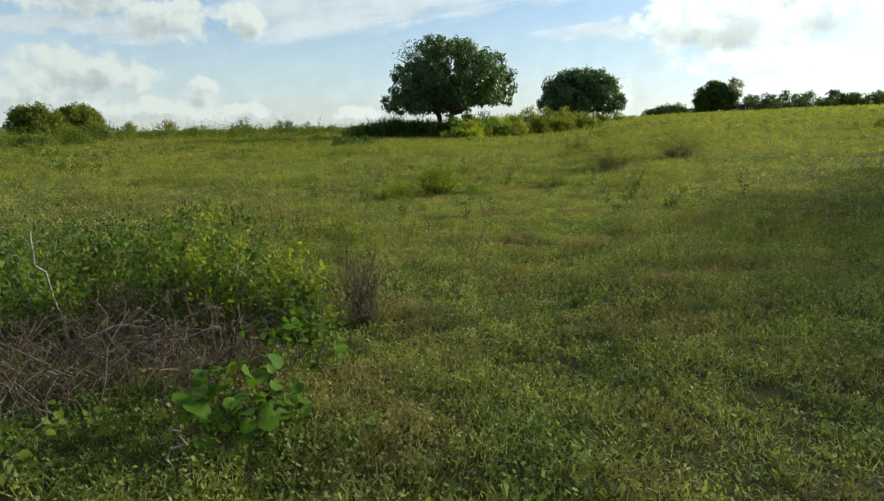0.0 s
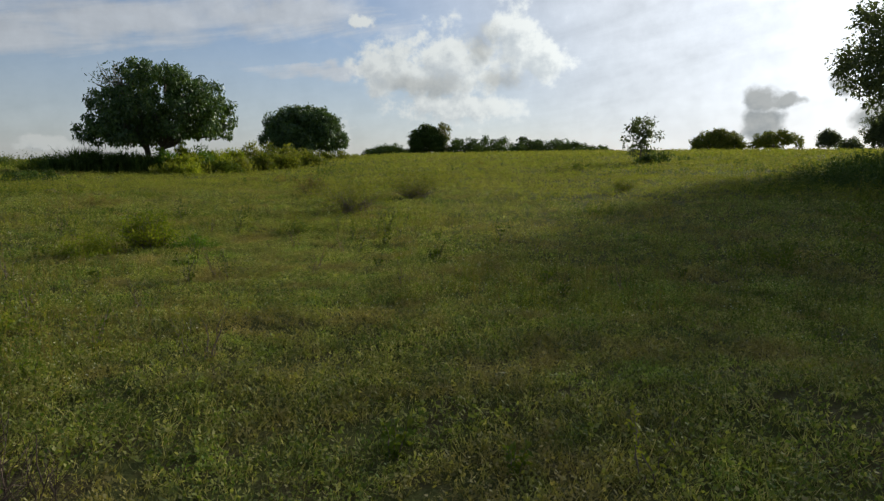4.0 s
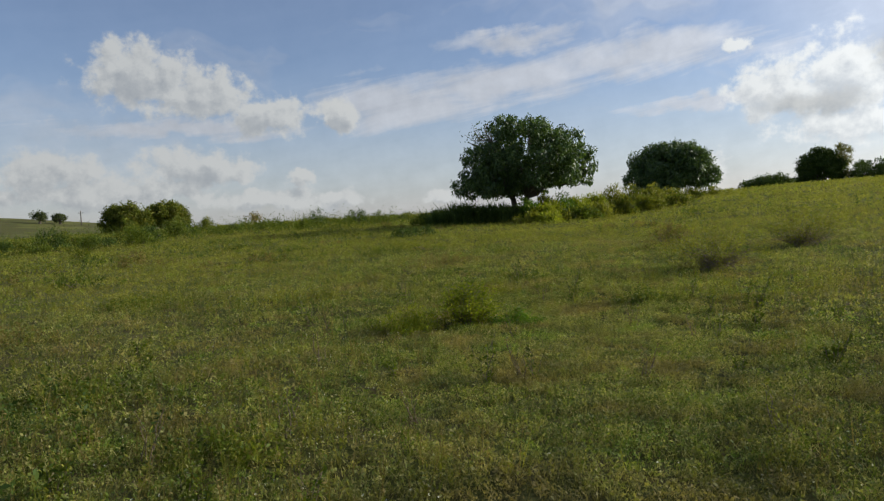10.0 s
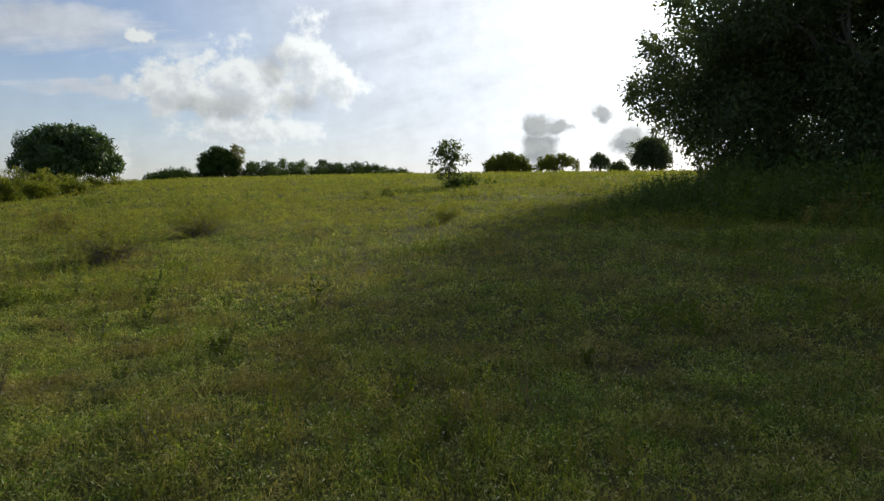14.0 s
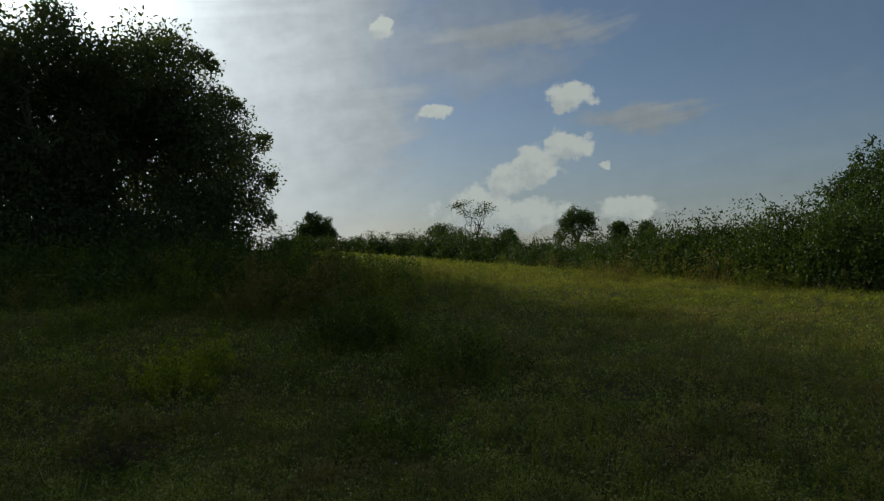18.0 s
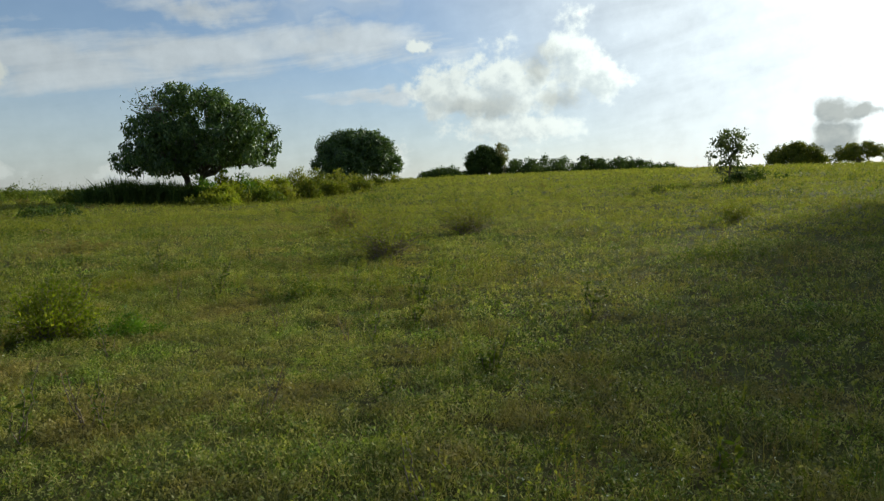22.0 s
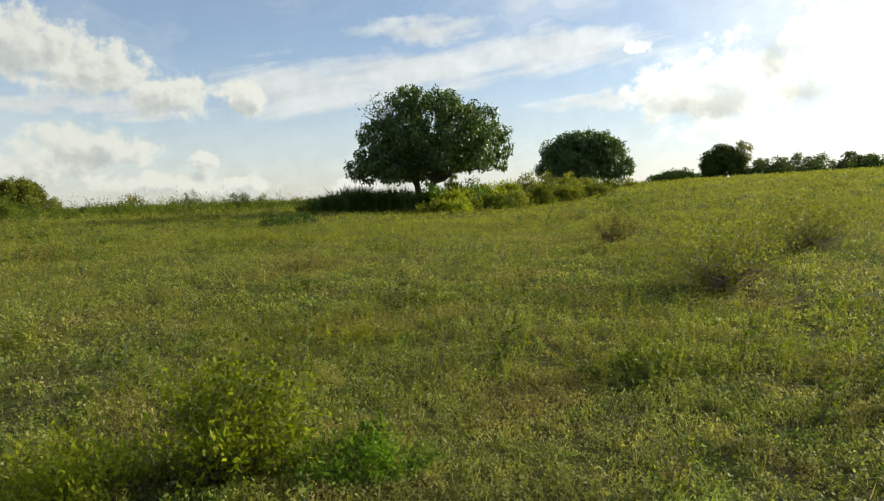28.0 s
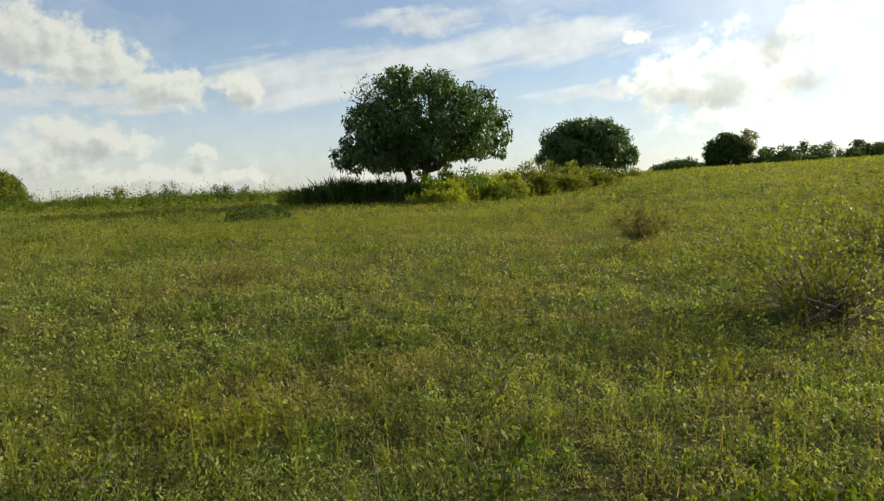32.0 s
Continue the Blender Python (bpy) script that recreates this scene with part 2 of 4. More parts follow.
def meadow_soil():
    """Thatch, low moss-green growth and bare brown patches under the grass."""
    mt, g = material("meadow_soil")
    pos = g.add("ShaderNodeNewGeometry", out="Position")
    fine, mid, big = g.noise(pos, 38, 6.0, 0.7), g.noise(pos, 2.2, 5.0, 0.6), g.noise(pos, 0.13, 4.0, 0.6)
    green = g.mix(fine, (0.035, 0.042, 0.012, 1), (0.125, 0.135, 0.034, 1))
    dry = g.mix(fine, (0.045, 0.034, 0.016, 1), (0.17, 0.13, 0.06, 1))
    col = g.mix(g.m("MULTIPLY", g.step(mid, 0.42, 0.66), 0.8), green, dry)
    col = g.mix(g.m("MULTIPLY", g.step(big, 0.45, 0.7), 0.6), col, g.mix(fine, (0.12, 0.135, 0.025, 1), (0.25, 0.25, 0.06, 1)))
    bm_ = g.add("ShaderNodeBump", {"Strength": 0.9, "Distance": 0.05, "Height": g.m("ADD", fine, mid)})
    b = g.add("ShaderNodeBsdfPrincipled", {"Base Color": col, "Roughness": 0.95, "Specular IOR Level": 0.1, "Normal": bm_})
    g.add("ShaderNodeOutputMaterial", (b,))
    return mt


SOIL = meadow_soil()
GRASS = leafy("grass_blades", [(0.10, 0.13, 0.032), (0.175, 0.205, 0.05), (0.265, 0.27, 0.078), (0.38, 0.35, 0.15), (0.55, 0.48, 0.28)], 0.48, 0.7, 0.16, (0.31, 0.29, 0.10), 0.4)
FORB = leafy("low_weed_leaves", [(0.07, 0.115, 0.018), (0.135, 0.19, 0.03), (0.22, 0.26, 0.046), (0.29, 0.305, 0.075), (0.44, 0.41, 0.19)], 0.48, 0.6, 0.2, (0.27, 0.23, 0.075), 0.65, 0.25)
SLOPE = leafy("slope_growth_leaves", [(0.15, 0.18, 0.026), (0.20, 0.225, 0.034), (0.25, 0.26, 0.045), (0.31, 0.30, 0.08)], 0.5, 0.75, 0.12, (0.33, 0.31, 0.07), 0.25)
LIME = leafy("lime_bush_leaves", [(0.165, 0.215, 0.018), (0.225, 0.275, 0.024), (0.295, 0.32, 0.035), (0.38, 0.37, 0.06)], 0.58, 0.5, 0.8)
MANGO = leafy("mango_leaves", [(0.045, 0.085, 0.024), (0.065, 0.115, 0.03), (0.095, 0.155, 0.038), (0.15, 0.20, 0.055)], 0.34, 0.4, 0.4, spec=0.45)
DARKLEAF = leafy("broad_tree_leaves", [(0.08, 0.10, 0.055), (0.11, 0.13, 0.068), (0.14, 0.165, 0.08)], 0.5, 0.5, 0.4)
BUSH = leafy("bush_leaves", [(0.08, 0.11, 0.017), (0.13, 0.16, 0.022), (0.20, 0.21, 0.03), (0.26, 0.24, 0.05)], 0.42, 0.55, 0.6)
BRIGHT = leafy("bright_leaves", [(0.075, 0.15, 0.016), (0.115, 0.205, 0.022), (0.17, 0.25, 0.03)], 0.45, 0.45, 0.8)
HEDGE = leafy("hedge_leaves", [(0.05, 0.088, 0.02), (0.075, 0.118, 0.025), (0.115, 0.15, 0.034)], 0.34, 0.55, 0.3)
WEED = leafy("tall_weed_leaves", [(0.08, 0.12, 0.017), (0.125, 0.165, 0.022), (0.19, 0.205, 0.028)], 0.42, 0.55, 0.3)
YELLOW = leafy("yellow_weed_leaves", [(0.16, 0.185, 0.026), (0.22, 0.235, 0.036), (0.30, 0.275, 0.05)], 0.45, 0.55, 0.25)
DRY = leafy("dry_weed_leaves", [(0.19, 0.145, 0.06), (0.27, 0.20, 0.085), (0.24, 0.21, 0.06), (0.15, 0.155, 0.035)], 0.4, 0.7, 0.6)
SHRUB = leafy("shrub_leaves", [(0.06, 0.115, 0.018), (0.10, 0.165, 0.024), (0.155, 0.205, 0.03), (0.21, 0.235, 0.04)], 0.48, 0.5, 0.8)
PETAL = leafy("pale_petals", [(0.55, 0.55, 0.5), (0.7, 0.7, 0.66), (0.62, 0.58, 0.4)], 0.3, 0.7, 2.0)
STRAWLEAF = leafy("pale_plume_leaves", [(0.16, 0.16, 0.075), (0.23, 0.22, 0.11), (0.30, 0.28, 0.16)], 0.4, 0.6, 0.5)
BARK = solid("grey_brown_bark", (0.05, 0.04, 0.03), (0.14, 0.115, 0.09), 9, 0.9, 0.8, (1, 1, 0.3))
TWIG = solid("dry_twigs", (0.10, 0.075, 0.05), (0.22, 0.17, 0.12), 25, 0.9, 0.4)
REDTWIG = solid("reddish_dead_stems", (0.055, 0.036, 0.024), (0.15, 0.10, 0.065), 25, 0.9, 0.4)
STICK = solid("pale_dead_wood", (0.16, 0.13, 0.10), (0.30, 0.26, 0.20), 20, 0.9, 0.4)

rng = np.random.default_rng(7)


# ---- ground ----
def sm(a, b, x):
    t = np.clip((x - a) / (b - a), 0, 1)
    return t * t * (3 - 2 * t)


def hz(x, y):
    """Height of the ground: a gentle rise ahead and to the right, a crest some 75 m off."""
    x, y = np.asarray(x, float), np.asarray(y, float)
    r = np.hypot(x - 1, y - 6)
    up = 0.026 * np.logaddexp(0, (y - 8) / 3.0) * 3.0
    side = 3.2 * (1 - np.exp(-np.maximum(x - 8, 0) / 45)) * sm(-22, 6, y)
    z = (np.minimum(up, 2.6) + side) * (1 - 0.55 * sm(80, 190, r)) - 0.2 * np.exp(-(((y - 15.5) / 6) ** 2 + ((x - 1) / 10) ** 2))
    z = z + 8.5 * np.exp(-(((x + 175) / 60) ** 2 + ((y - 165) / 60) ** 2))
    roll = 0.05 * np.sin(x * 0.9 + 1.3 * np.sin(y * 0.35)) * np.sin(y * 0.7 + 0.8) + 0.025 * np.sin(x * 2.3 + y * 1.1) * np.sin(y * 2.0 - x * 0.6)
    return z + roll * sm(160, 60, r)


def mesh_of(name, verts, faces, mat, smooth=False):
    """A mesh out of arrays; faces all with the same number of corners."""
    me = bpy.data.meshes.new(name)
    verts, faces = np.asarray(verts, np.float32), np.asarray(faces, np.int32)
    n, k = faces.shape
    me.vertices.add(len(verts))
    me.vertices.foreach_set("co", verts.ravel())
    me.loops.add(n * k)
    me.loops.foreach_set("vertex_index", faces.ravel())
    me.polygons.add(n)
    me.polygons.foreach_set("loop_start", np.arange(0, n * k, k, dtype=np.int32))
    me.update(calc_edges=True)
    if smooth:
        me.polygons.foreach_set("use_smooth", np.ones(n, bool))
    me.materials.append(mat)
    return me


def make_ground():
    rad = np.concatenate([[0.0], np.geomspace(0.6, 3500, 120)])
    ang = np.linspace(0, 2 * np.pi, 181)[:-1]
    R, A = np.meshgrid(rad, ang, indexing="ij")
    X, Y = 1 + R * np.cos(A), 6 + R * np.sin(A)
    V = np.stack([X, Y, hz(X, Y)], -1).reshape(-1, 3)
    i, j = np.meshgrid(np.arange(len(rad) - 1), np.arange(180), indexing="ij")
    a, b = i * 180 + j, i * 180 + (j + 1) % 180
    F = np.stack([a, a + 180, b + 180, b], -1).reshape(-1, 4)
    tagged(new("ground", mesh_of("ground", V, F, SOIL, True)), "gently rolling meadow ground with thatch and bare soil patches", "ground", kind="structure")


make_ground()


# ---- leaves and stems ----
def leaves(base, way, side, length, width, belly=0.45):
    """Arrays of leaves: a four-cornered blade each, from its base along way."""
    base, way, side = (np.asarray(a, float) for a in (base, way, side))
    n = len(base)
    L, Wd = np.broadcast_to(length, n)[:, None], np.broadcast_to(width, n)[:, None]
    V = np.stack([base, base + way * L * belly + side * Wd * 0.5, base + way * L, base + way * L * belly - side * Wd * 0.5], 1).reshape(-1, 3)
    return V, np.arange(4 * n).reshape(n, 4)


def unit(v):
    return v / np.maximum(np.linalg.norm(v, axis=-1, keepdims=True), 1e-9)


def sway(n, up=1.0, spread=0.6):
    """Directions about upright."""
    d = rng.normal(0, spread, (n, 3))
    d[:, 2] = np.abs(d[:, 2]) * 0.4 + up
    return unit(d)


def across(way):
    return unit(np.cross(way, rng.normal(0, 1, way.shape)))


def merge(parts):
    V, F, o = [], [], 0
    for v, f in parts:
        V.append(v)
        F.append(f + o)
        o += len(v)
    return np.concatenate(V), np.concatenate(F)


def tube(points, radii, sides=7):
    """A tapered, bent round stem."""
    P, n = np.asarray(points, float), len(points)
    T = unit(np.gradient(P, axis=0))
    ref = np.where(np.abs(T[:, 2:3]) < 0.9, [[0, 0, 1.0]], [[1.0, 0, 0]])
    A = unit(np.cross(T, ref))
    B = np.cross(T, A)
    th = np.linspace(0, 2 * np.pi, sides, endpoint=False)
    V = (P[:, None] + np.asarray(radii)[:, None, None] * (np.cos(th)[None, :, None] * A[:, None] + np.sin(th)[None, :, None] * B[:, None])).reshape(-1, 3)
    i, j = np.meshgrid(np.arange(n - 1), np.arange(sides), indexing="ij")
    a, b = i * sides + j, i * sides + (j + 1) % sides
    return V, np.stack([a, b, b + sides, a + sides], -1).reshape(-1, 4)


def bent(p0, p1, n=6, wob=0.06, sag=0.0):
    p0, p1 = np.asarray(p0, float), np.asarray(p1, float)
    s = np.linspace(0, 1, n)[:, None]
    L = np.linalg.norm(p1 - p0)
    w = rng.normal(0, wob * L, (n, 3)) * np.sin(s * np.pi)
    P = p0 + (p1 - p0) * s + w
    P[:, 2] += sag * L * np.sin(s[:, 0] * np.pi)
    return P


def part(name, data, mat, parent, label="", smooth=False):
    ob = new(name, mesh_of(name, *data, mat, smooth))
    ob.parent = parent
    return tagged(ob, label) if label else ob


def thing(name, x, y, label, category, group="", dz=0.0, turn=0.0):
    ob = new(name)
    ob.matrix_world = pose(x, y, float(hz(x, y)) + dz, 0, 0, turn)
    return tagged(ob, label, category, group)


def lobe_leaves(lobes, per, length, width, droop=0.25, shell=0.55, squash=1.0, clumps=12, tight=.15):
    """Leaves over a crown of rounded lobes (x, y, z, radius, share): tufts on each lobe, looser leaves within."""
    out = []
    for x, y, z, r, k in lobes:
        n = max(8, int(per * r * r * k))
        c = unit(rng.normal(0, 1, (clumps, 3))) * (r * rng.uniform(.6, .86, (clumps, 1)))
        i = rng.integers(0, clumps, n)
        off = unit(rng.normal(0, 1, (n, 3))) * (tight * 1.7 * r * rng.random((n, 1)) ** .45)
        p = c[i] + off
        inner = rng.random(n) < .25
        ball = unit(rng.normal(0, 1, (n, 3))) * (r * (shell + (.9 - shell) * rng.random((n, 1))))
        p = np.where(inner[:, None], ball, p)
        d = unit(unit(off) * .8 + unit(p) * .6)
        w = unit(d * 0.5 + rng.normal(0, 0.55, (n, 3)) - (0, 0, droop * 2))
        s = length * rng.uniform(0.6, 1.3, n)
        out.append(leaves(p * (1, 1, squash) + (x, y, z), w, unit(np.cross(d, w) + rng.normal(0, .35, (n, 3))), s, s * width / length))
    return merge(out)


# ---- trees ----
def tree(name, x, y, label, category, lobes, trunk_h, trunk_r, leaf, per, mat, group="", lean=(0, 0), limbs=7, fork=0.5, droop=0.25, shell=0.55, tight=.15):
    """trunk_h: height of the fork; lobes are relative to the foot."""
    t = thing(name, x, y, label, category, group, -0.05)
    L = np.asarray(lobes, float)
    top = np.array([lean[0], lean[1], trunk_h])
    P = bent((0, 0, -0.1), top, 7, 0.02)
    part("trunk", tube(P, np.linspace(trunk_r * 1.25, trunk_r * 0.85, 7) + np.array([0.35 * trunk_r, 0.1 * trunk_r, 0, 0, 0, 0, 0]), 10), BARK, t, smooth=True)
    order = np.argsort(-L[:, 3])[: limbs]
    for i in order:
        end = L[i, :3] + (0, 0, -0.2 * L[i, 3])
        start = P[-1 - int(rng.integers(0, 2))]
        pts = [tube(bent(start, end, 6, 0.05, 0.05), np.linspace(trunk_r * fork, trunk_r * 0.12, 6), 7)]
        for _ in range(4):
            q = end + rng.normal(0, 0.45 * L[i, 3], 3)
            pts.append(tube(bent(start + (end - start) * rng.uniform(0.5, 0.9), q, 5, 0.07), np.linspace(trunk_r * 0.16, trunk_r * 0.03, 5), 5))
        part("limb", merge(pts), BARK, t, smooth=True)
    part("crown", lobe_leaves(lobes, per, leaf[0], leaf[1], droop, shell, tight=tight), mat, t)
    return t


def dome(w, d, h, z0, n, r, flat=0.5, seed=1):
    """Lobes over a dome of half width w, half depth d and height h on z0, and some inside."""
    g = np.random.default_rng(seed)
    out = []
    for i in range(n):
        a, e = g.uniform(0, 2 * np.pi), g.uniform(0, 1) ** 0.8
        c = math.sqrt(1 - e * e)
        k = g.uniform(0.88, 1.0)
        rr = r * g.uniform(0.75, 1.2)
        out.append((max(w - rr, 0) * c * math.cos(a) * k, max(d - rr, 0) * c * math.sin(a) * k, z0 + rr * flat + (h - rr * (1 + flat)) * e * k, rr, 1.0))
    for i in range(n // 3):
        out.append((g.uniform(-0.5, 0.5) * w, g.uniform(-0.5, 0.5) * d, z0 + h * g.uniform(0.25, 0.6), r * 1.3, 0.6))
    return out


# the mango on the rise: outline lobes (x, height, radius), from a foot hidden in the thicket
MANGO_LOBES = [(-4.5, 2.95, .72), (-3.6, 2.8, .9), (-2.5, 2.9, 1.0), (-1.3, 2.8, 1.0), (-3.6, 4.1, .75), (-3.5, 5.25, .75), (-2.5, 4.2, .95), (-2.3, 5.5, .75), (-1.3, 7.35, .85), (-.2, 7.45, .85),
               (.9, 7.45, .8), (1.9, 7.05, .85), (3.0, 6.45, .85), (4.0, 6.0, .9), (4.8, 5.1, .85), (5.15, 4.1, .85), (4.8, 3.3, .7), (3.8, 3.4, .85), (2.7, 3.4, .9), (2.2, 4.7, .95), (3.4, 5.0, 1.0),
               (1.6, 5.9, .65), (-.9, 6.0, .9), (.1, 4.4, 1.1), (-1.1, 4.4, 1.0), (1.3, 3.1, .8), (0, 2.9, .9), (1.9, 2.7, .5)]


def mango():
    lobes = []
    for x, z, r in MANGO_LOBES:
        z = 1.95 + (z - 1.95) * .955
        lobes.append((x, rng.uniform(-0.9, 0.9), z, r, 1.0))
        for s in (-1, 1):
            lobes.append((x * 0.76 + 0.15, s * rng.uniform(1.9, 3.5), 1.9 + (z - 1.9) * 0.87 + 0.25, r, 0.9))
    t = thing("mango_tree", -0.95, 53.5, "broad domed mango tree with drooping clumps of dark green leaves", "tree", "mango trees", -0.05)
    stems = [bent((0, 0, -.1), (-.75, .2, 2.6), 7, .03), bent((.1, 0, -.1), (.75, -.1, 2.7), 7, .03)]
    for P in stems:
        part("trunk", tube(P, np.linspace(.27, .17, 7), 10), BARK, t, smooth=True)
    for i, (x, y, z, r, _) in enumerate(lobes):
        if i % 3 == 0 or r > .95:
            P = stems[0 if x < 0 else 1]
            start, end = P[-1 - int(rng.integers(0, 3))], np.array((x, y, z - .15 * r))
            pts = [tube(bent(start, end, 7, .06, .05), np.linspace(.13, .03, 7), 6)]
            for _ in range(3):
                pts.append(tube(bent(start + (end - start) * rng.uniform(.5, .9), end + rng.normal(0, .5 * r, 3), 5, .07), np.linspace(.05, .012, 5), 4))
            part("limb", merge(pts), BARK, t, smooth=True)
    part("crown", lobe_leaves(lobes, 720, .24, .12, .45, .5, clumps=7, tight=.25), MANGO, t)
    twigs = [tube(bent((-1.6, 0, 5.2), (-2.6 + rng.normal(0, .65), rng.normal(0, .5), 6.8 + rng.normal(0, .5)), 5, 0.08), np.linspace(.04, .012, 5), 4) for _ in range(36)]
    tagged(part("bare_twigs", merge(twigs), STICK, t, "grey leafless twigs"), kind="stuff")
    w = unit(rng.normal(0, 1, (260, 3)))
    part("sparse_leaves", leaves(rng.normal(0, 1, (260, 3)) * (.55, .6, .55) + (-2.5, 0, 6.5), w, across(w), .26, .09), MANGO, t)


mango()
tree("mango_tree", 17.3, 94.0, "rounded dense mango tree on the crest", "tree", dome(6.7, 6, 7.7, 0.6, 60, 1.6, seed=3), 2.0, 0.32, (0.38, 0.15), 300, MANGO, "mango trees", limbs=8, droop=0.35)
shaggy = tree("field_tree", 54.3, 143.0, "dark shaggy tree with pale plumes standing behind the crest", "tree", dome(5.2, 4.6, 9.0, .4, 44, 1.5, seed=4), 2.0, 0.3, (0.42, 0.17), 240, HEDGE, "field trees", limbs=7)
plume = [(3.5 + rng.normal(0, .7), -2 + rng.normal(0, 1.2), 6.2 + rng.normal(0, 1.1), .75, 1.0) for _ in range(18)]
part("pale_plumes", lobe_leaves(plume, 260, .5, .12, -.2, .2), STRAWLEAF, shaggy, "pale dry-looking feathery shoots")


BIG_LOBES = [(-9.6, 5.2, 1.5), (-9.2, 7.2, 1.3), (-8.2, 3.6, 1.5), (-7.4, 8.9, 1.5), (-6.5, 2.4, 1.6), (-5.2, 10.0, 1.7), (-2.7, 10.8, 1.6), (0, 10.9, 1.5),
             (2.4, 9.6, 1.5), (4.7, 10.3, 1.4), (6.5, 9.9, 1.3), (7.5, 8.0, 1.4), (8.9, 6.3, 1.4), (9.3, 4.4, 1.4), (9.3, 2.7, 1.1), (8.0, 2.2, 1.4),
             (-4, 1.6, 1.7), (-1, 1.5, 1.8), (2, 1.6, 1.8), (5, 1.6, 1.8)]


def big_tree():
    """Wide crown reaching almost to the ground, seen against the sun; built facing -y, then turned."""
    g = np.random.default_rng(11)
    lobes = [(x, g.uniform(-1.5, 1.5), z, r, 1.9 if z > 5 else 1.2) for x, z, r in BIG_LOBES]
    for x, z, r in BIG_LOBES:
        for s in (-1, 1):
            lobes.append((x * g.uniform(.55, .8), s * g.uniform(3, 6), 1.4 + (z - 1.4) * g.uniform(.72, .95), r * 1.15, 1.5 if z > 5 else 0.9))
    # the rim between the outer lobes
    rim = sorted((math.atan2(z - 4, x), x, z) for x, z, r in BIG_LOBES if z > 2.3)
    for (_, x0, z0), (_, x1, z1) in zip(rim, rim[1:]):
        if math.hypot(x1 - x0, z1 - z0) < 6:
            for k, f in ((.97, 1.25), (.82, 1.5), (.66, 1.5)):
                lobes.append(((x0 + x1) / 2 * k, g.uniform(-2.5, 2.5), 4 + ((z0 + z1) / 2 - 4) * k, f, 1.5))
    for _ in range(60):
        a = g.uniform(0, 6.28)
        q = math.sqrt(g.random()) * 8.6
        lobes.append((q * math.cos(a), q * math.sin(a) * .5, 1.5 + g.uniform(.15, 1.0) ** .8 * 8.6 * (1 - (q / 10.5) ** 2), g.uniform(1.3, 1.8), 0.85))
    for _ in range(22):
        lobes.append((g.uniform(-6.5, 6.5), g.uniform(-2.5, 2.5), g.uniform(4.5, 9.2), g.uniform(1.6, 2.0), 0.9))
    for i in range(20):
        lobes.append((-4.8 + .5 * i, g.uniform(-2.5, 2.5), g.uniform(2.8, 5.6), g.uniform(1.3, 1.6), 0.8))
    # the skirt, hanging into the weeds
    for i in range(34):
        a = i * .185 + g.uniform(-.05, .05)
        lobes.append((.9 + 7.5 * math.cos(a) * g.uniform(.75, 1.05), 4.6 * math.sin(a) * g.uniform(.8, 1.1), g.uniform(.5, 1.6), g.uniform(1.0, 1.4), 1.1))
    lobes = [(x - .45, y, z, r, k) for x, y, z, r, k in lobes]
    t = tree("broadleaf_tree", 35.4, 15.8, "large spreading tree with dense crown reaching down to the tall grass", "tree", lobes, 2.4, 0.5, (0.20, 0.11), 430, DARKLEAF, "", (0.5, 0), 22, 0.6, 0.2, 0.2, .3)
    t.matrix_world = t.matrix_world @ pose(0, 0, 0, 0, 0, -72) @ Matrix.Diagonal((.98, .95, .99, 1))
    tips = []
    for x, z, r in BIG_LOBES[:16]:
        for _ in range(7):
            d = unit(np.array([x, g.normal(0, 2), (z - 4) * 1.2]) + g.normal(0, 2.0, 3))
            p0 = np.array([x - .45, 0, z]) + d * r * .6
            p1 = p0 + d * g.uniform(.4, .8)
            tips.append(leaves(p0 + (p1 - p0) * g.random((30, 1)) ** .8 + g.normal(0, .09, (30, 3)), *(lambda w: (w, across(w)))(unit(d + g.normal(0, .7, (30, 3)))), g.uniform(.15, .3, 30), .12))
    part("outer_sprays", merge(tips), DARKLEAF, t)


big_tree()


def sapling():
    g = np.random.default_rng(21)
    lobes = [(g.normal(0, .62), g.normal(0, .5), g.uniform(.5, 2.9), g.uniform(.3, .5), 1.0) for _ in range(30)]
    tree("sapling", 27.3, 36.0, "slender sapling with a thin, open crown", "tree", lobes, 0.8, 0.06, (0.2, 0.09), 420, DARKLEAF, "", limbs=8, shell=0.1)


sapling()


